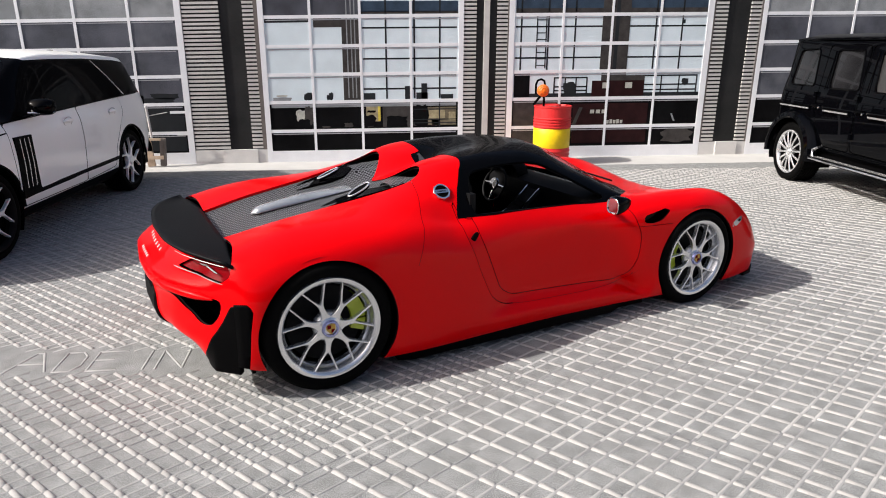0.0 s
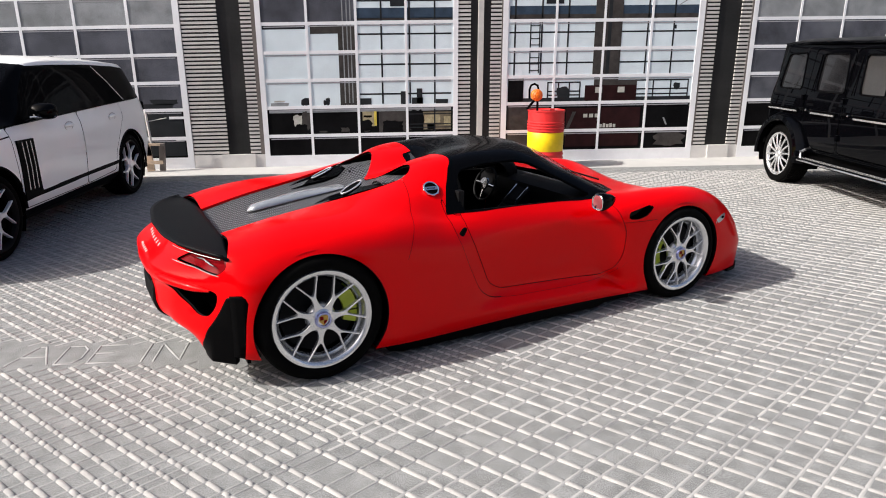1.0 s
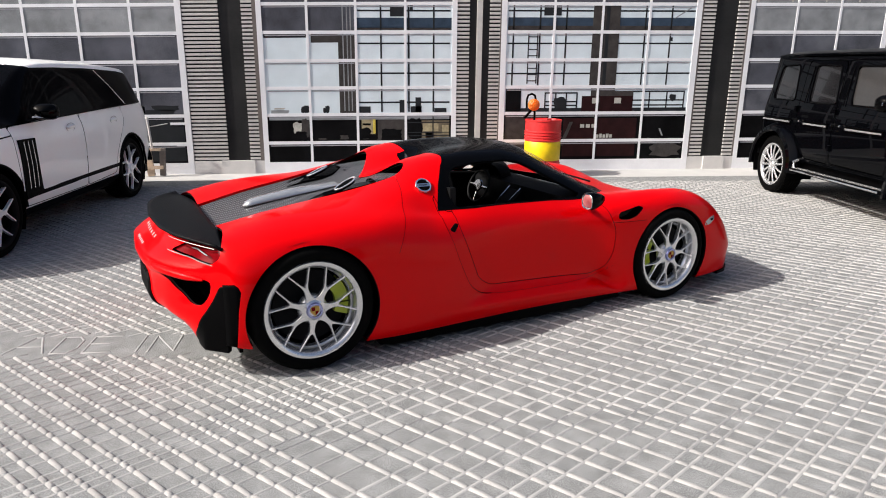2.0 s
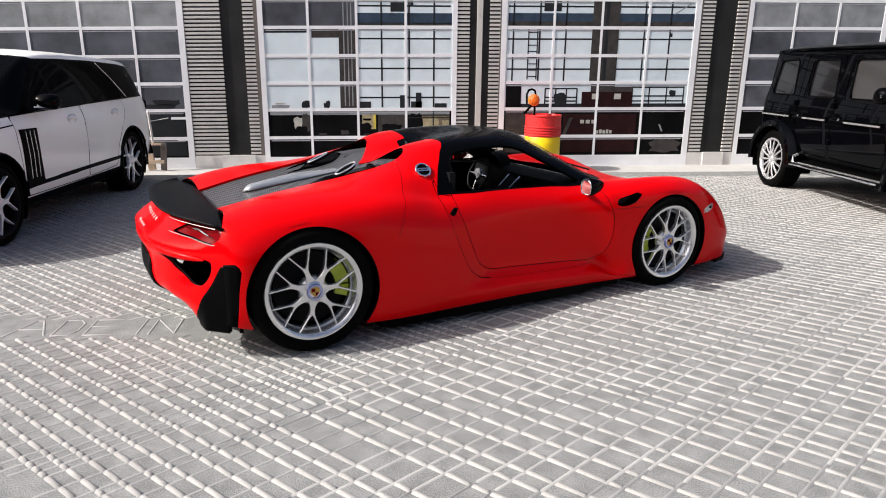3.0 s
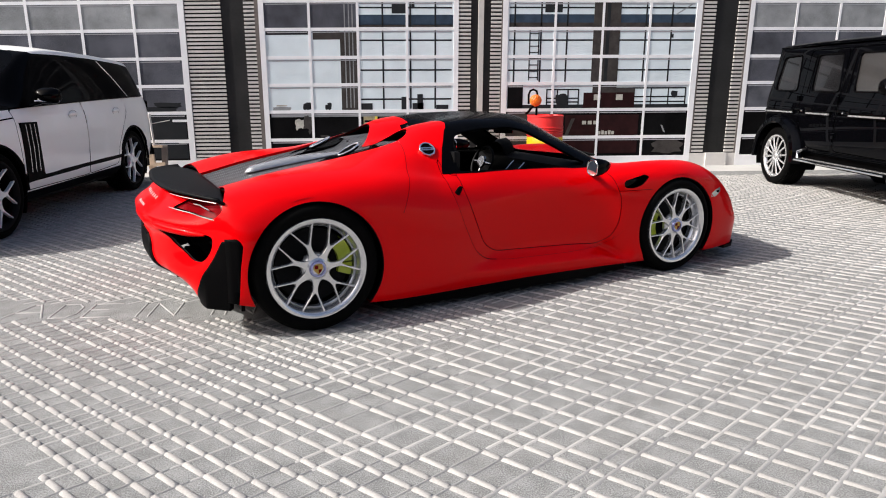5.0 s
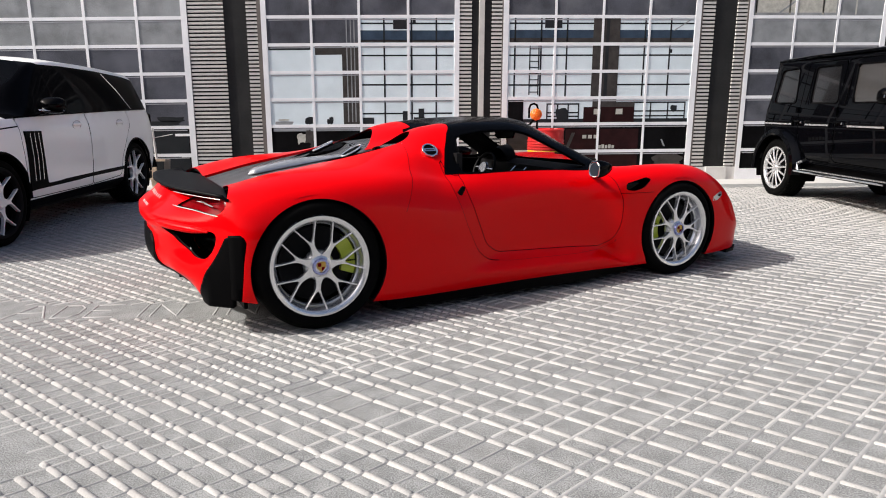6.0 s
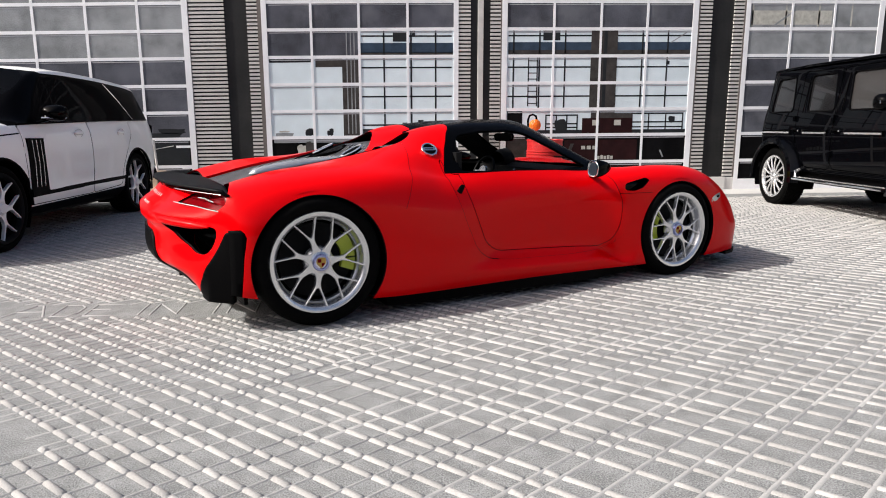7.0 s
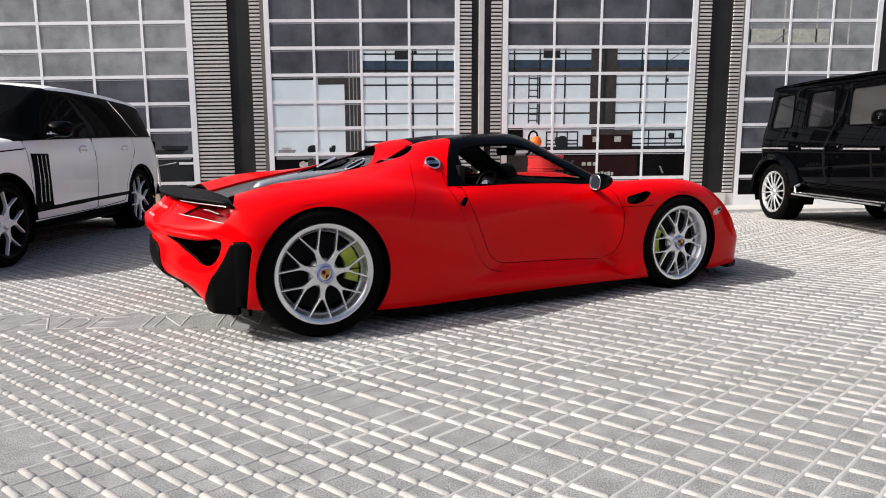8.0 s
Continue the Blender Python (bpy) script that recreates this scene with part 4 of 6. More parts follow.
    part("console", plate([(1.05, 0.42), (1.5, 0.44), (1.75, 0.56), (1.95, 0.74), (1.98, 0.50), (1.6, 0.30), (1.05, 0.28)], -0.10, 0.10, "y"), INTERIOR, car, bevel=0.02)
    for k in range(6):
        x, z = 1.68 + 0.035 * k, 0.535 + 0.025 * k
        part("console_key", moved(box(-0.013, 0.013, -0.06, 0.06, 0, 0.006), pose(x, 0, z, 0, -35, 0)), CARBON, car, smooth=0)
    for y in (-0.075, 0.075):
        part("console_trim", tube([(1.55, y, 0.475), (1.75, y, 0.578), (1.95, y, 0.755)], 0.005, 6), CHROME, car)
    for s in (-1, 1):
        seat = thing_part("seat", car)
        part("cushion", plate(rounded([(1.10, 0.22), (1.58, 0.24), (1.62, 0.36), (1.56, 0.39), (1.2, 0.32), (1.10, 0.34)], 0.03), s * 0.36 - 0.2, s * 0.36 + 0.2, "y"), INTERIOR, seat, bevel=0.02)
        part("backrest", plate(rounded([(1.10, 0.30), (1.22, 0.32), (1.12, 0.70), (1.07, 0.96), (1.03, 0.97), (1.03, 0.70)], 0.03), s * 0.36 - 0.2, s * 0.36 + 0.2, "y"), INTERIOR, seat, bevel=0.02)
        part("headrest", plate(rounded([(1.03, 0.90), (1.12, 0.88), (1.10, 1.03), (1.03, 1.04)], 0.02), s * 0.36 - 0.11, s * 0.36 + 0.11, "y"), INTERIOR, seat, bevel=0.02)
        for k in (-1, 1):
            part("bolster", plate(rounded([(1.12, 0.3), (1.55, 0.30), (1.5, 0.44), (1.25, 0.42), (1.15, 0.70), (1.08, 0.72)], 0.04), s * 0.36 + k * 0.2 - 0.03, s * 0.36 + k * 0.2 + 0.03, "y"), INTERIOR, seat, bevel=0.015)
        part("door_trim", tube([(1.02, s * 0.73, 0.80), (1.5, s * 0.735, 0.795), (2.0, s * 0.70, 0.775)], 0.012, 8), INTERIOR, car)
    part("door_trim_strip", tube([(1.25, 0.695, 0.785), (1.7, 0.70, 0.80), (2.02, 0.66, 0.79), (2.1, 0.62, 0.77)], 0.007, 6), CHROME, car)
    wheel_m = pose(1.83, 0.36, 0.72, 0, 0, 0) @ pose(0, 0, 0, 0, -68, 0)
    sw = thing_part("steering_wheel", car)
    ring = [(0.135 * math.cos(a), 0.145 * math.sin(a), 0) for a in [2 * math.pi * k / 32 for k in range(33)]]
    part("wheel_ring", moved(tube(ring, 0.0095, 8), wheel_m), INTERIOR, sw)
    part("wheel_hub", moved(lathe([(0, 0.02), (0.05, 0.018), (0.055, 0)], 20, "z"), wheel_m), CHROME, sw)
    for a in (90, 270, 180):
        part("wheel_spoke", moved(tube([(0.04 * math.cos(radians(a)), 0.04 * math.sin(radians(a)), 0), (0.128 * math.cos(radians(a)), 0.137 * math.sin(radians(a)), 0)], [0.018, 0.013], 8, 0.5), wheel_m), CHROME, sw)
    m = pose(1.795, 0.0, 1.008, 0, 10, 46)
    shape = rounded([(-0.072, -0.026), (0.072, -0.026), (0.078, 0.018), (0.062, 0.032), (-0.062, 0.032), (-0.078, 0.018)], 0.018)
    inner = part("inner_mirror", moved(plate(shape, -0.010, 0.018, "x"), m), GLOSS_BLACK, car, bevel=0.004)
    part("inner_mirror_glass", moved(plate([(y * 0.88, z * 0.84) for y, z in shape], -0.0125, -0.0105, "x"), m), MIRROR, inner)
    part("inner_mirror_arm", tube([(1.805, 0, 1.03), (1.83, 0, 1.085)], 0.012, 8), SATIN_BLACK, inner)
    part("dash_strip", tube([(2.266, 0.430, 0.772), (2.231, -0.236, 0.779)], 0.006, 6), CHROME, car, "thin bright strip on the dashboard")


def thing_part(name, parent):
    """An empty that gathers the pieces of one part."""
    ob = new(name)
    ob.empty_display_size = 0.002
    ob.parent = parent
    return ob


def sports_car():
    car = thing("sports_car", "glossy red two-seat sports car model with black roof and silver wheels", "model car", CAR_X, CAR_Y, 0, CAR_TURN)
    st = [-0.47 + 0.0275 * k for k in range(int(3.67 / 0.0275))]
    st += [3.205 + 0.515 * math.sin(math.pi / 2 * k / 26) for k in range(27)]
    lines = [U_UNDER, U_SILL, U_LOW, U_TUCK, U_MID, U_HIGH, U_SHOULDER, U_BELT, U_GLASS, U_RAIL, U_HUMP, U_INNER, U_MIDDLE]
    skin = loft(lines, st, 6, sharp=(1, 2), relax=2)
    # the scooped flank: door and sill lie a little inside the fenders
    flank = outline(rounded([(0.86, 0.95), (0.87, 0.76), (0.94, 0.52), (1.02, 0.34), (1.12, 0.265), (1.3, 0.245), (1.8, 0.235), (2.12, 0.245), (2.23, 0.36), (2.24, 0.56), (2.18, 0.72), (2.1, 0.79), (1.5, 0.795), (0.9, 0.795)], 0.05))
    scoop, around = split(skin, lambda p: np.minimum(flank(p), np.abs(p[:, 1]) - 0.5))
    pts = np.array(scoop[0])
    fade = np.clip((0.77 - pts[:, 2]) / 0.1, 0, 1) * np.clip((2.22 - pts[:, 0]) / 0.2, 0, 1)
    pts[:, 1] -= np.sign(pts[:, 1]) * (0.0045 + 0.013 * np.clip(flank(pts) / 0.05, 0, 1)) * fade
    skin = join(([tuple(q) for q in pts.tolist()], scoop[1]), around)
    tail = tail_skin(96, 52, 0.17, 0.742)
    whole = tail_whole = blended(normals_of(join(skin, tail)), lambda p: -0.60 < p[0] < -0.36 and abs(p[1]) > 0.78 and p[2] > 0.2, 0.055)
    whole = tail_whole = blended(whole, lambda p: 0.45 < p[0] < 2.15 and abs(p[1]) > 0.6 and 0.28 < p[2] < 0.76, 0.10)
    for x, z, r in ((0.0, 0.355, 0.378), (2.715, 0.335, 0.366)):
        skin = split(skin, lambda p: np.maximum(np.hypot(p[:, 0] - x, p[:, 2] - z) - r, 0.55 - np.abs(p[:, 1])))[0]
    # engine lid: the mesh lane between the rear fenders
    half = [(-0.5, 0.335), (-0.42, 0.344), (-0.1, 0.381), (0.17, 0.402), (0.3, 0.415), (0.6, 0.455), (0.69, 0.458), (0.77, 0.43), (0.815, 0.36), (0.81, 0.28), (0.765, 0.19), (0.70, 0.095)]
    lane = outline(rounded([(x, -y) for x, y in half] + [(0.625, 0.0)] + [(x, y) for x, y in reversed(half)], 0.03), 0, 1)
    lid, skin = split(skin, lambda p: np.minimum(lane(p), p[:, 2] - 0.6))
    lid = split(lid, lambda p: p[:, 0] + 0.398)[0]
    # greenhouse: everything above the belt and ahead of the red rear pillar
    cabin = outline([(0.868, 0.803), (0.93, 0.95), (1.0, 1.06), (1.06, 1.2), (1.9, 1.25), (2.62, 0.80), (2.5, 0.745), (2.30, 0.792), (2.05, 0.787), (1.5, 0.797)])
    ahead = outline([(0.0, -0.76), (2.1, -0.76), (2.24, -0.66), (2.40, -0.52), (2.49, -0.3), (2.53, 0), (2.49, 0.3), (2.40, 0.52), (2.24, 0.66), (2.1, 0.76), (0.0, 0.76)], 0, 1)
    inboard = lambda p: np.clip((0.53 - np.abs(p[:, 1])) / 0.09, 0, 1) * np.where((p[:, 2] > 0.9) & (p[:, 0] < 1.5), 1.0, 0.0)
    green, skin = split(skin, lambda p: np.minimum(cabin(p) * (1 - inboard(p)) + (p[:, 0] - 1.045) * inboard(p), ahead(p)))
    rear_window, skin = split(skin, lambda p: np.minimum(np.minimum(p[:, 0] - 0.975, 1.2 - p[:, 0]), 0.13 - np.abs(p[:, 1])) - np.where(p[:, 2] > 0.9, 0, 9))
    side_hole = outline(rounded([(0.985, 0.815), (1.015, 0.985), (1.06, 1.035), (1.25, 1.062), (1.48, 1.066), (1.60, 1.045), (2.03, 0.805)], 0.03))
    open_side, green = split(green, lambda p: np.minimum(side_hole(p), np.abs(p[:, 1]) - 0.3))
    wind = outline(rounded([(1.76, -0.415), (1.98, -0.50), (2.3, -0.565), (2.41, -0.45), (2.49, -0.25), (2.515, 0), (2.49, 0.25), (2.41, 0.45), (2.3, 0.565), (1.98, 0.50), (1.76, 0.415), (1.815, 0)], 0.02), 0, 1)
    shield, roof = split(green, lambda p: np.minimum(wind(p), p[:, 0] - 1.7))
    low_edge = outline([(1.6, -0.7), (2.26, -0.7), (2.36, -0.45), (2.43, -0.25), (2.455, 0), (2.43, 0.25), (2.36, 0.45), (2.26, 0.7), (1.6, 0.7)], 0, 1)
    shield, cowl = split(shield, low_edge)
    part("cowl", cowl, SATIN_BLACK, car, "black cowl below the windscreen")
    for y0, y1, x1 in ((-0.34, 0.10, 2.36),):
        arm = [(2.42 + (x1 - 2.42) * k / 5 - 0.02 * math.sin(math.pi * k / 5), y0 + (y1 - y0) * k / 5) for k in range(6)]
        part("wiper", tube([(x, y, float(np.interp(x, [1.9, 2.1, 2.3, 2.47, 2.6], [1.07, 0.97, 0.862, 0.785, 0.75])) + 0.012) for x, y in arm], 0.007, 6), SATIN_BLACK, car)
    part("windscreen", shield, SCREEN, car, "curved clear windscreen").visible_shadow = False
    panel("roof", roof, whole, GLOSS_BLACK, car, "glossy black roof panel and pillars", lining=INTERIOR)
    part("rear_window", rear_window, TINTED, car)
    # doors and panel joints
    door = outline(rounded([(0.965, 0.90), (0.965, 0.76), (1.03, 0.55), (1.10, 0.37), (1.20, 0.305), (1.5, 0.292), (1.85, 0.278), (2.06, 0.262), (2.13, 0.29), (2.175, 0.42), (2.19, 0.58), (2.13, 0.72), (2.07, 0.80), (2.0, 0.90)], 0.04))
    skins = []
    d_in, skin, groove = seams(skin, lambda p: np.minimum(door(p), np.abs(p[:, 1]) - 0.5), gap=0.0023)
    right, left = split(d_in, lambda p: -p[:, 1])
    for g in (right, left):
        panel("door", g, whole, RED, car, lining=INTERIOR)
    joints = [groove]
    # edge of the scoop behind the door and along the sill: crease shade drawn as dark groove
    side, nose = split(skin, lambda p: 1.2 - p[:, 0])
    inside, outside, groove = seams(side, lambda p: np.minimum(flank(p), np.abs(p[:, 1]) - 0.5), gap=0.0022)
    joints.append(groove)
    skin = join(inside, outside, nose)
    fender, rest, groove = seams(skin, lambda p: np.where((p[:, 0] > 2.16) & (p[:, 0] < 2.45) & (np.abs(p[:, 1]) > 0.7), p[:, 2] - 0.632, 1.0), gap=0.0018)
    skin = join(fender, rest)
    joints.append(groove)
    back, front, groove = seams(skin, lambda p: np.where(p[:, 2] > 0.6, 0.615 + 0.55 * np.clip(p[:, 2] - 0.83, 0, 1) - 0.5 * np.clip(0.83 - p[:, 2], 0, 1) - p[:, 0], np.where(p[:, 0] < 0.5, 1.0, -1.0)), gap=0.0016)
    joints.append(groove)
    skin = join(back, front)
    # fender side duct and the headlamp cluster
    duct = outline(rounded([(2.20, 0.655), (2.21, 0.70), (2.40, 0.738), (2.435, 0.725), (2.36, 0.665), (2.28, 0.645)], 0.02))
    hole, skin = split(skin, lambda p: np.minimum(duct(p), np.abs(p[:, 1]) - 0.7))
    for g in split(hole, lambda p: -p[:, 1]):
        part("side_duct", ([(x, y * 0.93, z) for x, y, z in g[0]], g[1]), GLOSS_BLACK, car)
    lamp = outline(rounded([(3.04, 0.532), (3.05, 0.562), (3.12, 0.588), (3.20, 0.602), (3.185, 0.570), (3.10, 0.532)], 0.012))
    lens, skin = split(skin, lambda p: np.minimum(lamp(p), np.abs(p[:, 1]) - 0.6))
    for g in split(lens, lambda p: -p[:, 1]):
        lamp_ob = panel("headlamp", g, whole, LAMP_CLEAR, car, "clear headlamp lens with dark inserts")
        far = 1 if g[0][0][1] > 0 else -1
        for x, z, w in ((3.085, 0.554, 0.012), (3.13, 0.569, 0.010)):
            part("lamp_insert", moved(plate(rounded([(-w, -0.008), (w, -0.003), (w, 0.010), (-w, 0.005)], 0.004), -0.004, 0.004, "y"), pose(x, far * 0.936, z, 0, 0, far * -10)), SATIN_BLACK, lamp_ob)
    skin = split(skin, lambda p: np.minimum(np.interp(np.abs(p[:, 1]), [0.5, 0.6, 0.7, 0.8, 0.87, 0.9], [-0.395, -0.40, -0.415, -0.44, -0.465, -0.6]) - p[:, 0], p[:, 2] - 0.68))[1]
    flap = outline([(-0.5, 0.565), (-0.405, 0.57), (-0.388, 0.53), (-0.405, 0.42), (-0.425, 0.15), (-0.5, 0.15)])
    cheeks, skin = split(skin, flap)
    for g in split(cheeks, lambda p: -p[:, 1]):
        part("air_outlet", ([(x, y * 0.997, z) for x, y, z in g[0]], g[1]), SATIN_BLACK, car, solid=0.01)
    panel("body", skin, whole, RED, car, "glossy red body shell", lining=INTERIOR)
    for groove in joints:
        for g in islands(groove):
            part("panel_joint", g, JOINT_AND_CREASE, car)
    sunk = [(x, y, min(z - 0.012 * min(1, max(0, (0.66 - x) / 0.3)) - 0.005, 0.905 + 0.14 * (x - 0.3))) for x, y, z in lid[0]]
    part("engine_grille", (sunk, lid[1]), GRILLE, car, "dark honeycomb mesh engine lid", solid=0.01)
    for s in (-1, 1):
        rim = [(x, s * (spline(U_RAIL, x, 1) + 0.003), spline(U_RAIL, x, 2)) for x in [-0.385 + 0.05 * k for k in range(20)]]
        wall = grid([[(x, y, z) for x, y, z in rim], [(x, y * 0.985, z - 0.04) for x, y, z in rim]])
        part("lid_flank", wall if s < 0 else flipped(wall), RED, car)
        tongue = grid([[(0.60 + 0.03 * i, s * 0.335 + 0.11 * math.cos(math.pi * j / 12), 0.93 + 0.003 * i + 0.034 * math.sin(math.pi * j / 12)) for j in range(13)] for i in range(11)])
        part("air_intake", tongue, GRILLE, car)
        tunnel = [[(x, s * 0.335 + 0.10 * math.cos(radians(a)), 0.925 + (h - 0.925) * math.sin(radians(a))) for a in range(0, 181, 15)] for x, h in ((0.83, 1.02), (0.87, 1.03), (0.92, 1.04))]
        part("intake_tunnel", grid(tunnel), SATIN_BLACK, car)
        part("intake_end", plate([(s * 0.335 + 0.105 * math.cos(radians(a)), 0.92 + 0.12 * math.sin(radians(a))) for a in range(0, 181, 15)], 0.91, 0.92, "x"), SATIN_BLACK, car)
    # underside
    part("floor_pan", box(0.42, 2.30, -0.80, 0.80, 0.045, 0.13), SATIN_BLACK, car, bevel=0.01)
    lip = [(3.30, -0.905), (3.42, -0.875), (3.54, -0.79), (3.65, -0.56), (3.73, -0.28), (3.75, 0), (3.73, 0.28), (3.65, 0.56), (3.54, 0.79), (3.42, 0.875), (3.30, 0.905)]
    part("front_splitter", plate(lip, 0.10, 0.122), SATIN_BLACK, car, bevel=0.01)
    for s in (-1, 1):
        foot = [(0.42, s * 0.72), (0.42, s * 0.87), (0.50, s * 0.90), (2.0, s * 0.895), (2.10, s * 0.85), (2.32, s * 0.85), (2.34, s * 0.72)]
        part("side_skirt", plate(foot, 0.045, 0.122), SATIN_BLACK, car, bevel=0.01)
    for x, z, r in ((0.0, 0.355, 0.40), (2.715, 0.335, 0.388)):
        for sgn in (-1, 1):
            g = lathe([(r, 0.0), (r, 0.36), (0.02, 0.36)], 40, a0=-118, a1=118)
            g = moved(g, pose(x, sgn * 0.935, z, 0, 0, 0 if sgn < 0 else 180))
            part("arch_liner", g, SATIN_BLACK, car)
    # tail
    vents = [outline(rounded([(s * 0.47, 0.592), (s * 0.60, 0.60), (s * 0.845, 0.575), (s * 0.83, 0.50), (s * 0.785, 0.425), (s * 0.72, 0.43), (s * 0.58, 0.505)], 0.03), 1, 2) for s in (-1, 1)]
    vent, tail = split(tail, lambda p: np.maximum(vents[0](p), vents[1](p)))
    lamps = [outline(rounded([(s * 0.50, 0.685), (s * 0.56, 0.73), (s * 0.60, 0.78), (s * 0.88, 0.78), (s * 0.86, 0.685), (s * 0.83, 0.66)], 0.02), 1, 2) for s in (-1, 1)]
    lens, tail = split(tail, lambda p: np.maximum(lamps[0](p), lamps[1](p)))
    low = outline([(-0.97, 0.1), (-0.97, 0.56), (-0.885, 0.553), (-0.86, 0.50), (-0.81, 0.40), (-0.75, 0.30), (-0.66, 0.21), (-0.56, 0.22), (-0.46, 0.27), (-0.34, 0.36), (-0.28, 0.47), (-0.22, 0.50), (0.22, 0.50), (0.28, 0.47), (0.34, 0.36), (0.46, 0.27), (0.56, 0.22), (0.66, 0.21), (0.75, 0.30), (0.81, 0.40), (0.86, 0.50), (0.885, 0.553), (0.97, 0.56), (0.97, 0.1)], 1, 2)
    dark, tail = split(tail, low)
    for g in split(lens, lambda p: -p[:, 1]):
        part("tail_lamp", ([(x + 0.02, y, z) for x, y, z in g[0]], g[1]), LAMP_RED, car, "dark red tail lamp")
    for g in split(vent, lambda p: -p[:, 1]):
        part("rear_vent", ([(x + 0.09, y * 0.97, z) for x, y, z in g[0]], g[1]), GLOSS_BLACK, car)
    for s in (-1, 1):
        strip = [(tail_x(v, 0.672) + 0.0, s * v, 0.690 - 0.03 * (v - 0.52) / 0.33) for v in [0.52 + 0.03 * k for k in range(12)]]
        part("light_strip", tube(strip, [0.002] + [0.0032] * 10 + [0.002], 8), LAMP_CLEAR, car, "pale light strip of the tail lamp")
        strip = [(tail_x(v, 0.715) - 0.002, s * v, 0.716 - 0.012 * (v - 0.66) / 0.15) for v in [0.64 + 0.02 * k for k in range(9)]]
        part("light_strip", tube(strip, [0.002] + [0.0045] * 7 + [0.002], 8), LAMP_CLEAR, car)
        lip = [(tail_x(v, 0.60) - 0.004, s * v, 0.598 - 0.02 * (v - 0.5) / 0.3) for v in [0.45 + 0.04 * k for k in range(10)]]
        part("vent_brow", tube(lip, [0.004, 0.014, 0.02, 0.022, 0.022, 0.022, 0.022, 0.02, 0.014, 0.006], 10), RED, car)
        pipe = lathe([(0.017, 0.0), (0.023, 0.0), (0.023, 0.10), (0.017, 0.10), (0.017, 0.0)], 20)
        part("towing_cover", moved(pipe, pose(tail_x(0.24, 0.24) - 0.012, s * 0.24, 0.24, 0, 0, -90)), SATIN_BLACK, car)
    panel("rear_bumper", tail, tail_whole, RED, car, "glossy red rear bumper", lining=INTERIOR)
    dark = ([(x - 0.014 * min(1, max(0, (0.4 - abs(y)) / 0.06)), y, z) for x, y, z in dark[0]], dark[1])
    part("diffuser", dark, SATIN_BLACK, car, solid=0.03)
    part("diffuser_floor", plate([(-0.58, -0.3), (-0.50, -0.60), (-0.2, -0.6), (-0.2, 0.6), (-0.50, 0.60), (-0.58, 0.3)], 0.185, 0.21), SATIN_BLACK, car)
    part("rear_bulkhead", box(-0.40, -0.38, -0.85, 0.85, 0.15, 0.70), SATIN_BLACK, car)
    top = [[(tail_x(v * 0.905, 0.735) + 0.003 + (1 - k) * 0.0, v * 0.76, 0.732) if k == 0 else (-0.45 - 0.02 * (1 - abs(v)), v * 0.74, 0.725) for v in [j / 24 - 1 for j in range(49)]] for k in range(2)]
    part("bumper_deck", flipped(grid(top)), RED, car)
    # name on the tail, as plain marks
    for n, v0, step, z, w in ((7, 0.17, 0.065, 0.70, 0.017), (6, 0.06, 0.042, 0.652, 0.012)):
        for k in range(n):
            v = v0 - step * k
            slope = math.degrees(math.atan2(0.02, tail_x(v, z + 0.01) - tail_x(v, z - 0.01)))
            part("name_mark", moved(box(-w * 0.6, w * 0.6, -0.008, 0.008, -0.003, 0.003), pose(tail_x(v, z), v, z, 0, -slope, 0)), CORRUGATED, car, smooth=0)
    # spoiler
    rear = [(0.0, -0.725), (0.32, -0.705), (0.55, -0.65), (0.70, -0.575), (0.80, -0.51), (0.868, -0.458)]
    rows = []
    for i in range(13):
        u = i / 12
        row = []
        for j in range(41):
            v = (j / 20 - 1) * 0.848
            xf = -0.405 if abs(v) < 0.5 else -0.405 - 0.04 * (abs(v) - 0.5) / 0.366
            xr = spline(rear, abs(v), 1)
            z = 0.785 - 0.024 * (abs(v) / 0.866) ** 3 - 0.008 * math.sin(math.pi * u) + 0.008 * u * u - 0.02 * (1 - u) ** 2
            row.append((xf + (xr - xf) * u, v, z))
        rows.append(row)
    for s in (-1, 1):
        edge = [(spline(rear, v, 1) - 0.002, s * v, 0.765 - 0.024 * (v / 0.866) ** 3) for v in [0.50 + 0.028 * k for k in range(13)]]
        part("spoiler_edge", tube(edge, 0.0024, 6), LAMP_CLEAR, car, "thin bright lower edge of the spoiler")
    part("spoiler", grid(rows), CARBON, car, "matt black carbon rear spoiler", solid=0.014)
    fittings(car)
    return car


red_car = sports_car()


def sports_wheels(car):
    for sgn in (-1, 1):
        for x, z, r, rim, a, br in ((0.0, 0.362, 0.362, 0.275, 33.0, 80), (2.709, 0.345, 0.345, 0.27, 36.0, -85)):
            w = wheel(car, x, sgn * 0.95, z, r, rim, 0.27, forked_spokes(7, a if sgn < 0 else -a, rim - 0.006, 0.010, 0.008, 0.028), sgn, br if sgn < 0 else -br, hub_r=0.066)
            part("hub_ring", lathe([(0.032, 0.0), (0.034, -0.010), (0.043, -0.010), (0.048, 0.004)], 32), HUB_BLUE, w)
            crest = rounded([(-0.024, 0.027), (0.024, 0.027), (0.025, -0.004), (0.0, -0.031), (-0.025, -0.004)], 0.006)
            part("hub_badge", plate(crest, -0.006, 0.0, "y"), GOLD, w)
            part("badge_field", join(plate([(-0.020, 0.022), (-0.001, 0.022), (-0.001, 0.002), (-0.020, 0.002)], -0.009, -0.004, "y"), plate([(0.001, -0.001), (0.020, -0.001), (0.014, -0.014), (0.001, -0.024)], -0.009, -0.004, "y")), LAMP_RED, w, smooth=0)


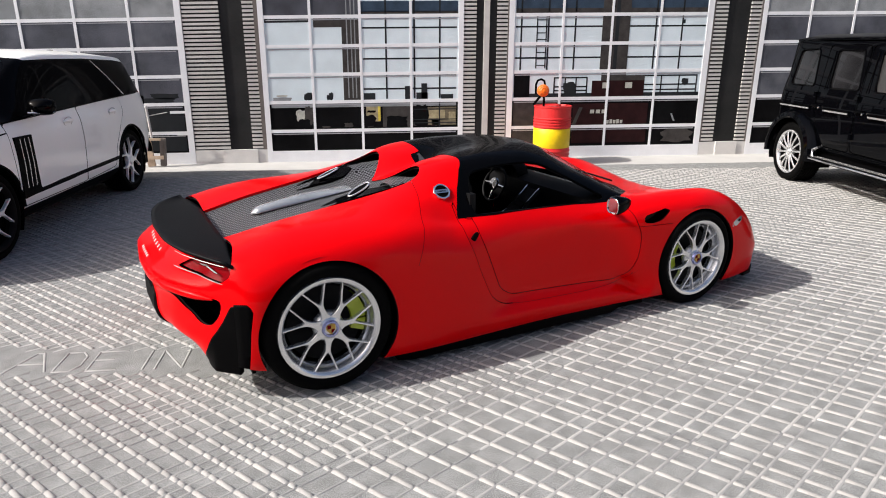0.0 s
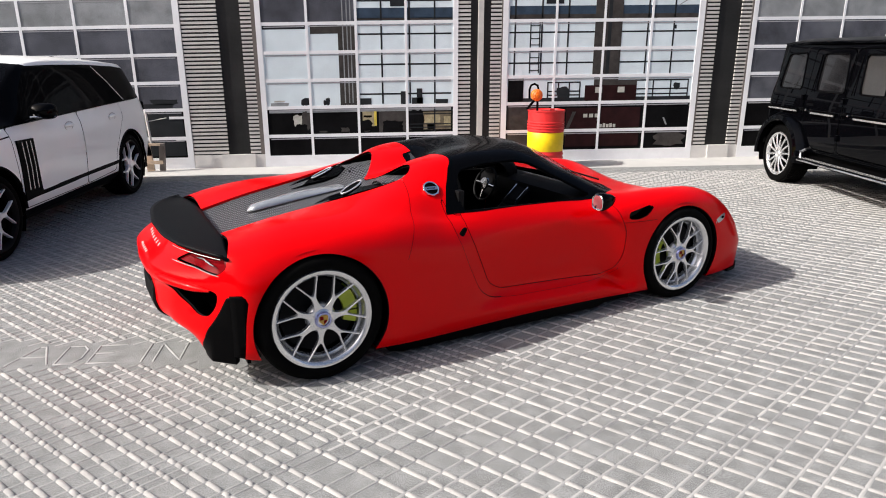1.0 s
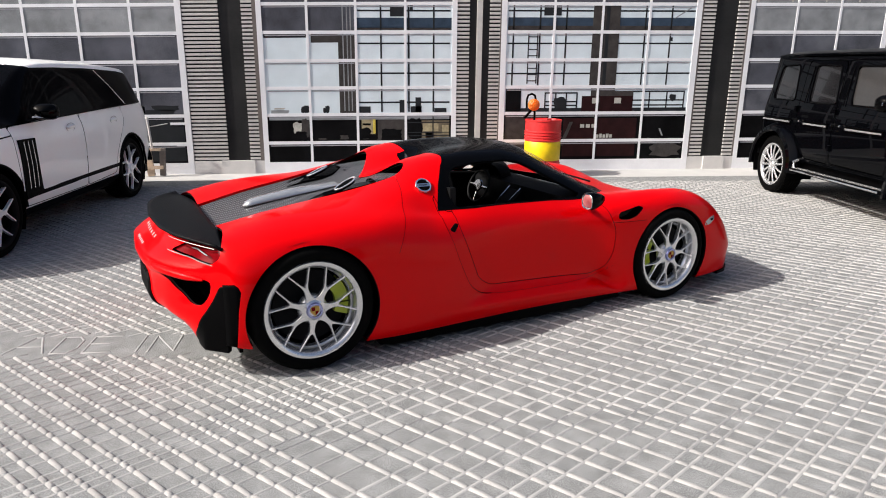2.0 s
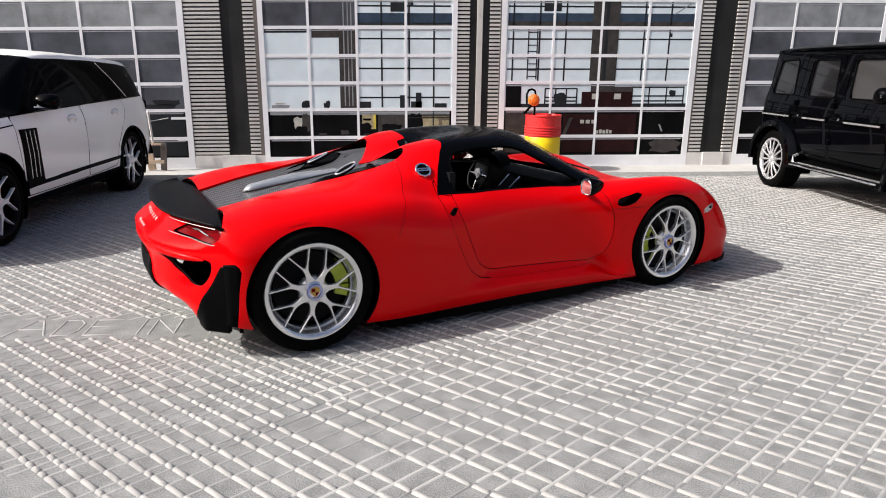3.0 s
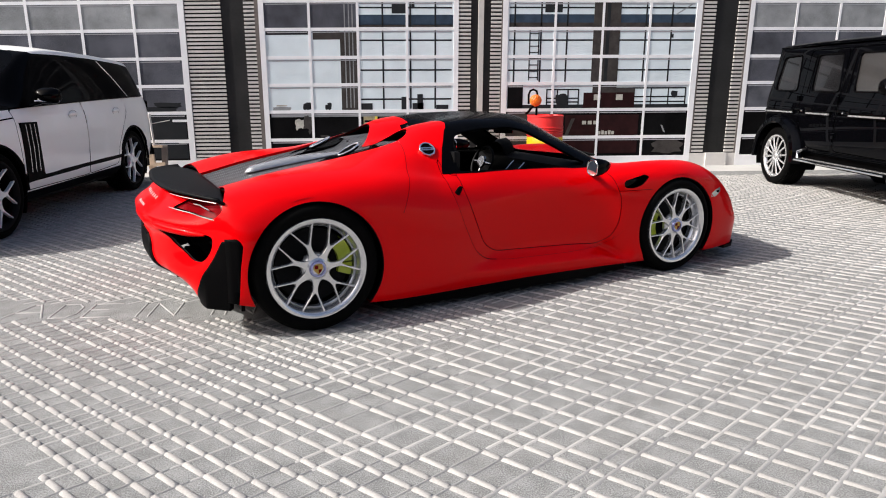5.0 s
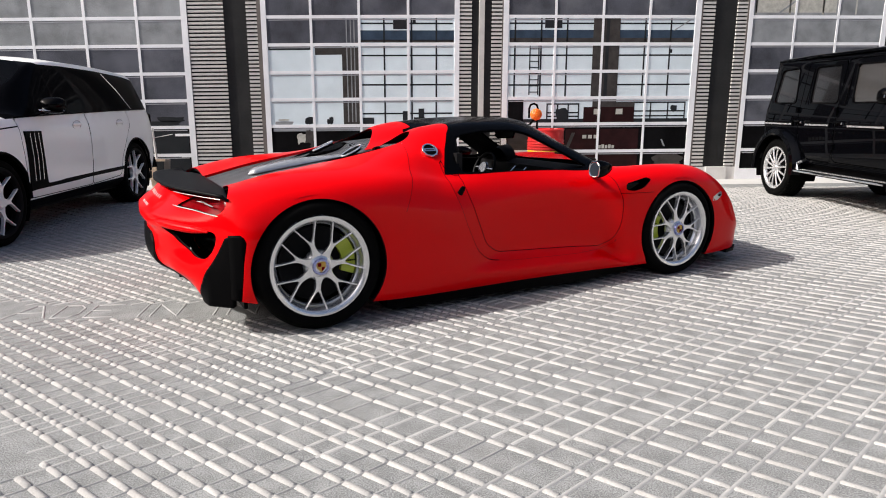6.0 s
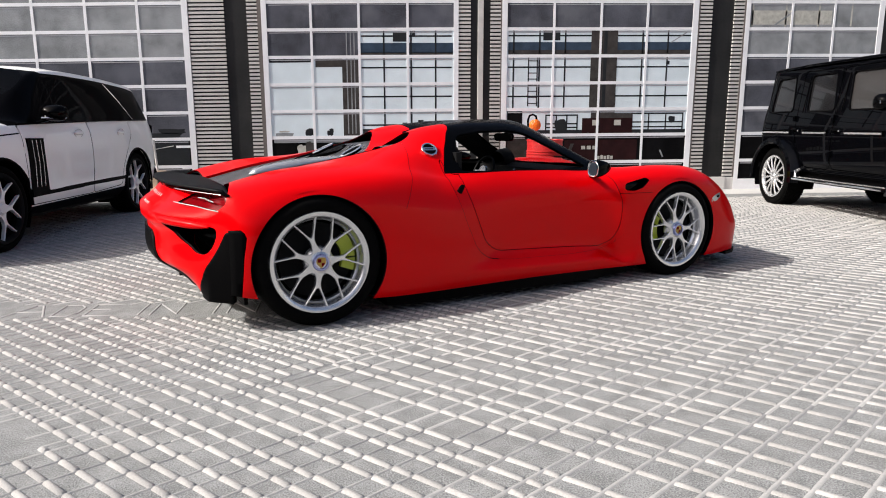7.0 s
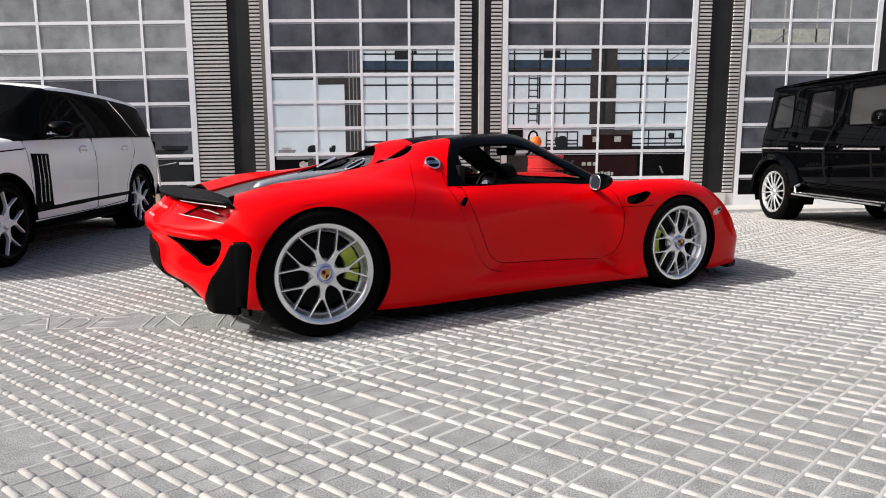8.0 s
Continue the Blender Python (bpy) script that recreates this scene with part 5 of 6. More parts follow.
sports_wheels(red_car)


# ---- the white off-road car ----
V_SILL = [(-0.86, 0.62, 0.42), (-0.7, 0.84, 0.36), (-0.4, 0.88, 0.27), (3.3, 0.88, 0.27), (3.6, 0.76, 0.34), (3.75, 0.4, 0.36)]
V_LOW = [(-0.86, 0.66, 0.50), (-0.7, 0.89, 0.46), (-0.4, 0.945, 0.37), (0.6, 0.95, 0.36), (3.2, 0.95, 0.37), (3.55, 0.84, 0.42), (3.75, 0.45, 0.44)]
V_MID = [(-0.86, 0.68, 0.62), (-0.7, 0.91, 0.60), (-0.4, 0.965, 0.56), (0.6, 0.968, 0.52), (3.1, 0.968, 0.56), (3.5, 0.88, 0.58), (3.75, 0.5, 0.58)]
V_HIGH = [(-0.86, 0.70, 0.82), (-0.7, 0.915, 0.82), (-0.4, 0.97, 0.82), (0.6, 0.972, 0.80), (3.0, 0.972, 0.80), (3.45, 0.89, 0.80), (3.75, 0.5, 0.78)]
V_SHOULDER = [(-0.86, 0.69, 1.02), (-0.7, 0.89, 1.04), (-0.4, 0.945, 1.04), (0.6, 0.955, 1.02), (2.5, 0.955, 1.0), (3.0, 0.945, 0.98), (3.45, 0.86, 0.94), (3.75, 0.48, 0.90)]
V_BELT = [(-0.84, 0.67, 1.14), (-0.7, 0.85, 1.165), (-0.4, 0.90, 1.165), (0.6, 0.915, 1.15), (1.6, 0.915, 1.125), (2.5, 0.90, 1.105), (3.0, 0.88, 1.075), (3.45, 0.78, 1.02), (3.75, 0.42, 0.96)]
V_WINDOW = [(-0.80, 0.63, 1.34), (-0.66, 0.79, 1.37), (-0.3, 0.845, 1.38), (0.6, 0.855, 1.39), (1.6, 0.85, 1.38), (2.0, 0.84, 1.33), (2.45, 0.84, 1.135), (3.0, 0.78, 1.105), (3.45, 0.68, 1.05), (3.75, 0.36, 0.99)]
V_GUTTER = [(-0.72, 0.60, 1.54), (-0.55, 0.735, 1.575), (-0.2, 0.765, 1.60), (0.6, 0.775, 1.635), (1.3, 0.77, 1.645), (1.75, 0.75, 1.615), (2.1, 0.74, 1.45), (2.52, 0.74, 1.15), (3.0, 0.66, 1.12), (3.45, 0.55, 1.06), (3.75, 0.3, 1.0)]
V_ROOF = [(-0.66, 0.52, 1.585), (-0.5, 0.65, 1.61), (-0.2, 0.685, 1.635), (0.6, 0.695, 1.67), (1.3, 0.69, 1.68), (1.75, 0.67, 1.65), (2.12, 0.66, 1.47), (2.57, 0.64, 1.16), (3.0, 0.5, 1.13), (3.75, 0.2, 1.0)]
V_CROWN = [(-0.66, 0.3, 1.60), (-0.2, 0.4, 1.67), (0.6, 0.4, 1.71), (1.3, 0.4, 1.72), (1.8, 0.4, 1.68), (2.17, 0.4, 1.49), (2.62, 0.38, 1.165), (3.0, 0.3, 1.14), (3.75, 0.1, 1.0)]
V_CENTRE = [(-0.66, 0, 1.605), (-0.2, 0, 1.68), (0.6, 0, 1.72), (1.3, 0, 1.73), (1.82, 0, 1.69), (2.2, 0, 1.5), (2.65, 0, 1.17), (3.0, 0, 1.145), (3.75, 0, 1.0)]


def end_cap(skin, w, last):
    """Closes the open end of a loft that has w points a section."""
    n = len(skin[0]) // w
    row = [(n - 1) * w + i if last else i for i in range(w)]
    return [skin[0][i] for i in row], [tuple(range(w)) if last else tuple(reversed(range(w)))]


def white_off_roader():
    car = thing("white_suv", "white luxury off-road car model with black windows and black side vents", "model car", -3.566, 5.536, 0, -94.7)
    st = [-0.86 + 0.16 * math.sin(math.pi / 2 * k / 8) ** 1.0 for k in range(8)] + [-0.70 + 0.05 * k for k in range(80)] + [3.30 + 0.45 * math.sin(math.pi / 2 * k / 12) for k in range(1, 13)]
    lines = [V_SILL, V_LOW, V_MID, V_HIGH, V_SHOULDER, V_BELT, V_WINDOW, V_GUTTER, V_ROOF, V_CROWN, V_CENTRE]
    skin = loft(lines, st, 5, relax=1)
    whole = normals_of(skin)
    w = 10 * 5 * 2 + 1
    rear = end_cap(skin, w, False)
    front = end_cap(skin, w, True)
    for x in (0.0, 2.88):
        skin = split(skin, lambda p: np.maximum(np.hypot(p[:, 0] - x, (p[:, 2] - 0.385) * 0.98) - 0.425, 0.5 - np.abs(p[:, 1])))[0]
    band = outline([(2.62, 1.10), (2.60, 1.16), (1.80, 1.66), (1.70, 1.628), (1.3, 1.632), (0.6, 1.622), (-0.2, 1.588), (-0.50, 1.56), (-0.9, 1.50), (-0.9, 1.19), (-0.60, 1.178), (0.6, 1.162), (1.6, 1.138)])
    glass_band, skin = split(skin, lambda p: np.minimum(band(p), np.abs(p[:, 1]) - 0.55))
    screen = outline([(1.80, -0.70), (2.50, -0.80), (2.64, -0.3), (2.66, 0), (2.64, 0.3), (2.50, 0.80), (1.80, 0.70), (1.86, 0)], 0, 1)
    shield, skin = split(skin, lambda p: np.minimum(screen(p), np.where(p[:, 2] > 1.12, 1.0, -1.0)))
    panel("windscreen", shield, whole, TINTED, car)
    # strips of the body: sill, dark moulding, white lower door
    mould = lambda lo, hi: (lambda p: np.minimum(np.minimum(p[:, 2] - (lo + 0.012 * (2.4 - p[:, 0])), hi + 0.012 * (2.4 - p[:, 0]) - p[:, 2]), np.where((p[:, 0] > 0.40) & (p[:, 0] < 2.45), 1, -1)))
    dark, skin = split(skin, mould(0.440, 0.485))
    foot, skin = split(skin, lambda p: 0.352 + 0.01 * (2.4 - p[:, 0]) - p[:, 2])
    for g in split(dark, lambda p: p[:, 1]):
        panel("side_moulding", g, whole, SATIN_BLACK, car)
    for g in split(foot, lambda p: p[:, 1]):
        panel("lower_sill", g, whole, SATIN_BLACK, car)
    joints = []
    doors = [rounded([(1.235, 0.37), (1.20, 0.8), (1.19, 1.15), (2.50, 1.11), (2.51, 0.9), (2.47, 0.37)], 0.03), rounded([(0.50, 0.40), (0.44, 0.62), (0.25, 0.86), (0.12, 1.0), (0.10, 1.18), (1.185, 1.15), (1.195, 0.8), (1.23, 0.37)], 0.04)]
    for pts in doors:
        g = outline(pts)
        inner, skin, groove = seams(skin, lambda p: np.minimum(g(p), np.abs(p[:, 1]) - 0.5), gap=0.004)
        joints.append(groove)
        for h in split(inner, lambda p: p[:, 1]):
            panel("door", h, whole, WHITE_PAINT, car)
    bonnet = lambda p: np.where((p[:, 0] > 2.5) & (p[:, 0] < 3.5) & (np.abs(p[:, 1]) > 0.6), p[:, 2] - 1.035 + 0.06 * (p[:, 0] - 2.5), 1.0)
    upper, lower, groove = seams(skin, bonnet, gap=0.006)
    joints.append(groove)
    panel("body", join(upper, lower), whole, WHITE_PAINT, car, "glossy white body with a floating white roof")
    for j in joints:
        for h in islands(j):
            part("panel_joint", h, SATIN_BLACK, car)
    for h in split(glass_band, lambda p: p[:, 1]):
        panel("window_band", h, whole, WINDOW_BLACK, car, "gloss black window band")
    part("tailgate", rear, WHITE_PAINT, car)
    part("nose", front, WHITE_PAINT, car)
    part("floor_pan", box(-0.7, 3.5, -0.86, 0.86, 0.24, 0.34), SATIN_BLACK, car, bevel=0.02)
    for s in (-1, 1):
        # side vent of the front door: dark panel with three slanted blades
        lean = lambda z: 2.43 - 0.02 * (1.0 - z) / 0.5
        v = [(2.46, 0.99), (2.19, 0.985), (2.17, 0.50), (2.13, 0.455), (2.46, 0.44)]
        part("side_vent", ([(x, s * y, z) for x, y, z in plate(v, 0.955, 0.978, "y")[0]], plate(v, 0.955, 0.978, "y")[1]), SATIN_BLACK, car, "black side vent panel", bevel=0.006)
        for k in range(3):
            x = 2.385 - 0.07 * k
            part("vent_blade", tube([(x + 0.012, s * 0.984, 0.97), (x, s * 0.988, 0.75), (x + 0.004, s * 0.984, 0.53)], 0.0032, 8), SILVER, car)
        # handles
        for x in (1.46, 0.42):
            part("door_handle", moved(lathe([(0, -0.09), (0.012, -0.085), (0.02, -0.05), (0.021, 0.0), (0.02, 0.05), (0.012, 0.085), (0, 0.09)], 14, "z"), pose(x, s * 0.962, 1.03, 0, 90, 0)), WHITE_PAINT, car)
            part("handle_cup", tube([(x + 0.085 * math.cos(a), s * (0.958 + 0.004 * math.sin(a)), 1.022 + 0.045 * math.sin(a)) for a in [2 * math.pi * k / 24 for k in range(25)]], 0.004, 6), CORRUGATED, car)
        # pillar trim and panes
        part("pillar_trim", tube([(0.42, s * 0.785, 1.60), (0.2, s * 0.85, 1.42), (-0.08, s * 0.905, 1.185)], 0.008, 6), CHROME, car)
        part("belt_trim", tube([(2.48, s * 0.905, 1.115), (1.6, s * 0.925, 1.14), (0.6, s * 0.925, 1.165), (-0.4, s * 0.91, 1.18), (-0.62, s * 0.87, 1.185)], 0.007, 6), GLOSS_BLACK, car)
        # mirror
        mirror = thing_part("door_mirror", car)
        rows = []
        for u, ww, h in ((-0.05, 0.01, 0.01), (-0.03, 0.10, 0.065), (0.02, 0.125, 0.08), (0.08, 0.115, 0.072), (0.12, 0.07, 0.045), (0.135, 0.01, 0.01)):
            rows.append([(2.06 + u, s * (1.06 + math.copysign(abs(math.cos(a)) ** 0.7, math.cos(a)) * ww), 1.225 + math.copysign(abs(math.sin(a)) ** 0.7, math.sin(a)) * h) for a in [2 * math.pi * k / 20 for k in range(20)]])
        part("mirror_shell", grid(rows, close_v=True), GLOSS_BLACK, mirror)
        part("mirror_stripe", tube([(2.19, s * 0.98, 1.178), (2.17, s * 1.06, 1.176), (2.10, s * 1.17, 1.178)], 0.008, 6), SILVER, mirror)
        part("mirror_arm", tube([(2.08, s * 0.98, 1.16), (2.12, s * 0.88, 1.13)], 0.03, 8, 0.6), GLOSS_BLACK, mirror)
        # lamps and bumper corner
        part("tail_lamp", moved(plate(rounded([(-0.03, -0.06), (0.05, -0.05), (0.06, 0.05), (-0.03, 0.07)], 0.02), -0.02, 0.02, "y"), pose(-0.755, s * 0.85, 1.06, 0, 0, s * 38)), GLOSS_BLACK, car)
        part("bumper_corner", moved(plate(rounded([(-0.05, -0.12), (0.16, -0.10), (0.14, -0.02), (-0.05, 0.10)], 0.02), -0.015, 0.015, "y"), pose(-0.72, s * 0.875, 0.50, 0, 0, s * 35)), SATIN_BLACK, car)
        part("headlamp", moved(plate(rounded([(-0.2, -0.07), (0.12, -0.08), (0.12, 0.05), (-0.18, 0.07)], 0.03), -0.015, 0.015, "y"), pose(3.42, s * 0.86, 0.90, 0, 0, s * -35)), LAMP_CLEAR, car)
        for x in (0.0, 2.88):
            g = moved(lathe([(0.445, 0.0), (0.445, 0.34), (0.02, 0.34)], 36, a0=-120, a1=120), pose(x, s * 0.93, 0.385, 0, 0, 0 if s < 0 else 180))
            part("arch_liner", g, SATIN_BLACK, car)
            lip = [(x + 0.43 * math.sin(radians(a)), s * (0.955 if abs(a) > 60 else 0.968), 0.385 + 0.435 * math.cos(radians(a))) for a in range(-92, 93, 8)]
            part("arch_lip", tube(lip, 0.014, 6), SATIN_BLACK, car)
            wheel(car, x, s * 0.94, 0.385, 0.385, 0.305, 0.26, forked_spokes(5, 20 * s, 0.292, 0.012, 0.006, 0.03), s, spoke_mat=ALLOY, hub_r=0.06, barrel=SATIN_BLACK, lip=DISC)
    part("roof_pod", moved(lathe([(0, 0.05), (0.03, 0.045), (0.05, 0.0)], 14, "z"), pose(-0.3, 0.0, 1.66)), SATIN_BLACK, car)
    # cabin behind the dark glass
    part("steering_wheel", moved(tube([(0.17 * math.cos(a), 0.17 * math.sin(a), 0) for a in [2 * math.pi * k / 24 for k in range(25)]], 0.014, 6), pose(1.95, 0.38, 1.12, 0, -62, 0)), SATIN_BLACK, car)
    part("cabin_floor", box(-0.6, 2.5, -0.8, 0.8, 0.9, 1.0), INTERIOR, car)
    return car


white_car = white_off_roader()

# ---- the black boxy off-road car ----
B_SILL = [(-0.52, 0.80, 0.52), (-0.46, 0.86, 0.50), (3.3, 0.86, 0.50), (3.55, 0.80, 0.52)]
B_LOW = [(-0.52, 0.84, 0.60), (-0.46, 0.895, 0.58), (3.3, 0.895, 0.58), (3.55, 0.84, 0.58)]
B_MID = [(-0.52, 0.85, 0.85), (-0.46, 0.91, 0.85), (3.3, 0.91, 0.85), (3.55, 0.85, 0.85)]
B_BELT = [(-0.52, 0.85, 1.01), (-0.46, 0.912, 1.01), (2.3, 0.912, 1.01), (3.3, 0.90, 1.0), (3.55, 0.84, 0.98)]
B_UPPER = [(-0.52, 0.84, 1.20), (-0.46, 0.895, 1.22), (2.35, 0.895, 1.22), (2.55, 0.87, 1.15), (3.3, 0.84, 1.12), (3.55, 0.78, 1.08)]
B_WINDOW = [(-0.47, 0.79, 1.60), (-0.40, 0.835, 1.62), (2.2, 0.835, 1.62), (2.35, 0.83, 1.42), (2.5, 0.80, 1.19), (3.3, 0.78, 1.15), (3.55, 0.7, 1.11)]
B_TOP = [(-0.44, 0.76, 1.83), (-0.36, 0.80, 1.85), (2.1, 0.80, 1.84), (2.3, 0.78, 1.55), (2.52, 0.74, 1.2), (3.3, 0.6, 1.17), (3.55, 0.5, 1.13)]
B_GUTTER = [(-0.44, 0.75, 1.87), (-0.34, 0.785, 1.89), (2.1, 0.785, 1.88), (2.31, 0.75, 1.56), (2.54, 0.7, 1.2), (3.3, 0.5, 1.175), (3.55, 0.4, 1.13)]
B_CROWN = [(-0.42, 0.5, 1.92), (-0.3, 0.5, 1.94), (2.07, 0.5, 1.935), (2.33, 0.5, 1.57), (2.56, 0.5, 1.205), (3.3, 0.3, 1.18), (3.55, 0.2, 1.13)]
B_CENTRE = [(-0.42, 0, 1.93), (-0.3, 0, 1.95), (2.07, 0, 1.945), (2.33, 0, 1.575), (2.56, 0, 1.205), (3.3, 0, 1.18), (3.55, 0, 1.13)]
PALE_GLASS = material("grey_window_glass", (0.03, 0.0285, 0.028), 0.15, vary=0.3, size=0.03, spec=0.2, coat=0.4)
DARK_GLASS = material("dark_window_glass", (0.010, 0.010, 0.011), 0.1, vary=0.6, size=0.02, spec=0.15, coat=0.3)


def black_off_roader():
    car = thing("black_off_roader", "black boxy off-road car model with chrome side trim", "model car", 7.037, 5.069, 0, -95.1)
    st = [-0.52, -0.50, -0.48] + [-0.46 + 0.05 * k for k in range(76)] + [3.34, 3.4, 3.45, 3.5, 3.55]
    lines = [B_SILL, B_LOW, B_MID, B_BELT, B_UPPER, B_WINDOW, B_TOP, B_GUTTER, B_CROWN, B_CENTRE]
    skin = loft(lines, st, 5, sharp=(6, 7))
    skin = ([(x if x > -0.05 else -0.05 + (x + 0.05) * 0.87, y, z) for x, y, z in skin[0]], skin[1])
    whole = normals_of(skin)
    w = 9 * 5 * 2 + 1
    rear, front = end_cap(skin, w, False), end_cap(skin, w, True)
    for x in (0.0, 2.89):
        skin = split(skin, lambda p: np.maximum(np.hypot(p[:, 0] - x, p[:, 2] - 0.40) - 0.47, 0.5 - np.abs(p[:, 1])))[0]
    panes = [rounded([(-0.26, 1.29), (-0.22, 1.74), (0.20, 1.755), (0.29, 1.29)], 0.06), rounded([(0.61, 1.285), (0.58, 1.745), (1.09, 1.745), (1.19, 1.285)], 0.05), rounded([(1.46, 1.285), (1.40, 1.735), (2.05, 1.735), (2.32, 1.285)], 0.05)]
    joints = []
    for i, pts in enumerate(panes):
        g = outline(pts)
        pane, skin = split(skin, lambda p: np.minimum(g(p), np.abs(p[:, 1]) - 0.6))
        for h in split(pane, lambda p: p[:, 1]):
            panel("window", ([(x, y * 0.985, z) for x, y, z in h[0]], h[1]), whole, PALE_GLASS if i == 2 else DARK_GLASS, car, "grey side window" if i == 2 else "dark side window")
    for pts in panes:
        for s in (-1, 1):
            seal = [(x, s * (float(np.interp(z, [1.22, 1.62, 1.85], [0.895, 0.835, 0.80])) + 0.001), z) for x, z in pts + pts[:1]]
            part("window_seal", tube(seal, 0.011, 8), GLOSS_BLACK, car)
    doors = [rounded([(0.40, 1.80), (0.42, 1.0), (0.47, 0.80), (0.60, 0.60), (0.72, 0.565), (1.20, 0.56), (1.225, 1.1), (1.19, 1.80)], 0.05), rounded([(1.215, 1.80), (1.25, 1.1), (1.225, 0.57), (2.22, 0.56), (2.36, 1.15), (2.36, 1.25), (2.10, 1.80)], 0.05)]
    for pts in doors:
        g = outline(pts)
        inner, skin, groove = seams(skin, lambda p: np.minimum(g(p), np.abs(p[:, 1]) - 0.5), gap=0.006)
        joints.append(groove)
        for h in split(inner, lambda p: p[:, 1]):
            panel("door", h, whole, BLACK_PAINT, car)
    screen = outline([(2.12, -0.70), (2.48, -0.66), (2.48, 0.66), (2.12, 0.70)], 0, 1)
    shield, skin = split(skin, lambda p: np.minimum(screen(p), np.where(p[:, 2] > 1.21, 1.0, -1.0)))
    panel("windscreen", shield, whole, TINTED, car)
    panel("body", skin, whole, BLACK_PAINT, car, "glossy black body")
    for j in joints:
        for h in islands(j):
            part("panel_joint", h, SATIN_BLACK, car)
    part("tailgate", rear, BLACK_PAINT, car)
    part("nose", front, BLACK_PAINT, car)
    part("floor_pan", box(-0.45, 3.4, -0.80, 0.80, 0.40, 0.54), SATIN_BLACK, car, bevel=0.02)
    part("cabin_floor", box(-0.4, 2.4, -0.75, 0.75, 0.95, 1.0), INTERIOR, car)
    for s in (-1, 1):
        for x0, x1 in ((-0.38, 0.33), (0.63, 1.14), (1.49, 2.14)):
            part("side_trim", box(x0, x1, s * 0.918 - 0.016, s * 0.918 + 0.016, 0.985, 1.045), GLOSS_BLACK, car, bevel=0.006)
            part("trim_strip", box(x0 + 0.01, x1 - 0.01, s * 0.936 - 0.006, s * 0.936 + 0.006, 1.002, 1.022), SILVER, car, bevel=0.003)
        for x in (0.48, 1.34):
            part("door_handle", moved(lathe([(0, -0.07), (0.014, -0.065), (0.018, 0), (0.014, 0.065), (0, 0.07)], 12, "z"), pose(x - 0.02, s * 0.94, 1.055, 0, 90, 0)), GLOSS_BLACK, car)
            part("lock_button", moved(lathe([(0, 0.0), (0.014, 0.004), (0.016, 0.02)], 14), pose(x + 0.05, s * 0.945, 1.04, 0, 0, 0 if s < 0 else 180)), CHROME, car)
        for x in (0.37, 1.20):
            for z in (0.72, 1.16):
                part("hinge", box(x + 0.005, x + 0.05, s * 0.915 - 0.014, s * 0.915 + 0.014, z, z + 0.07), BLACK_PAINT, car, bevel=0.006)
        for x in (0.53, 1.33):
            part("pillar_strip", tube([(x + 0.02, s * 0.905, 1.27), (x + 0.015, s * 0.86, 1.50), (x + 0.01, s * 0.822, 1.73)], 0.006, 8), GLOSS_BLACK, car)
        part("rain_gutter", tube([(-0.375, s * 0.79, 1.865), (0.5, s * 0.815, 1.88), (2.1, s * 0.815, 1.87), (2.32, s * 0.79, 1.52), (2.5, s * 0.77, 1.23)], 0.018, 8), BLACK_PAINT, car)
        # flare over the wheels
        for x in (0.0, 2.89):
            rows = []
            for a in range(-96, 97, 8):
                c, d = math.sin(radians(a)), math.cos(radians(a))
                q = 0.9 if abs(a) < 60 else 1.0
                rows.append([(x + c * r * (1.02 if abs(a) > 45 else 1.0), s * y, 0.40 + d * r) for r, y in ((0.455, 0.86), (0.455, 0.985), (0.475, 1.0), (0.53, 0.985), (0.56, 0.93), (0.575, 0.895))])
            part("wheel_flare", grid(rows), BLACK_PAINT, car, "glossy black wheel arch flare")
            g = moved(lathe([(0.46, 0.0), (0.46, 0.36), (0.02, 0.36)], 36, a0=-110, a1=110), pose(x, s * 0.95, 0.40, 0, 0, 0 if s < 0 else 180))
            part("arch_liner", g, SATIN_BLACK, car)
            wheel(car, x, s * 0.925, 0.395, 0.395, 0.29, 0.27, straight_spokes(14, 6, 0.06, 0.275, 0.0105, 0.012, 0.01), s, hub_r=0.055, lug=54, barrel=SATIN_BLACK)
        # step bar
        part("step_bar", plate(rounded([(0.58, s * 0.86), (2.38, s * 0.86), (2.34, s * 1.0), (0.62, s * 1.0)], 0.03), 0.385, 0.425), SATIN_BLACK, car, bevel=0.008)
        part("step_edge", tube([(0.62, s * 1.005, 0.408), (2.34, s * 1.005, 0.408)], 0.014, 8), CHROME, car, "bright metal step edge")
        for k in range(2):
            part("step_strip", box(0.64, 2.32, s * (0.905 + 0.045 * k) - 0.008, s * (0.905 + 0.045 * k) + 0.008, 0.425, 0.432), SILVER, car, smooth=0)
        part("step_bracket", tube([(0.56, s * 0.80, 0.56), (0.565, s * 0.93, 0.50), (0.58, s * 0.95, 0.42)], 0.022, 8), SILVER, car)
        # mirror
        mirror = thing_part("door_mirror", car)
        rows = []
        for u, ww, h in ((-0.06, 0.01, 0.01), (-0.045, 0.10, 0.075), (0.0, 0.125, 0.09), (0.07, 0.12, 0.085), (0.12, 0.08, 0.055), (0.14, 0.01, 0.01)):
            rows.append([(2.27 + u, s * (1.04 + math.copysign(abs(math.cos(a)) ** 0.7, math.cos(a)) * ww), 1.345 + math.copysign(abs(math.sin(a)) ** 0.7, math.sin(a)) * h) for a in [2 * math.pi * k / 20 for k in range(20)]])
        part("mirror_shell", grid(rows, close_v=True), GLOSS_BLACK, mirror)
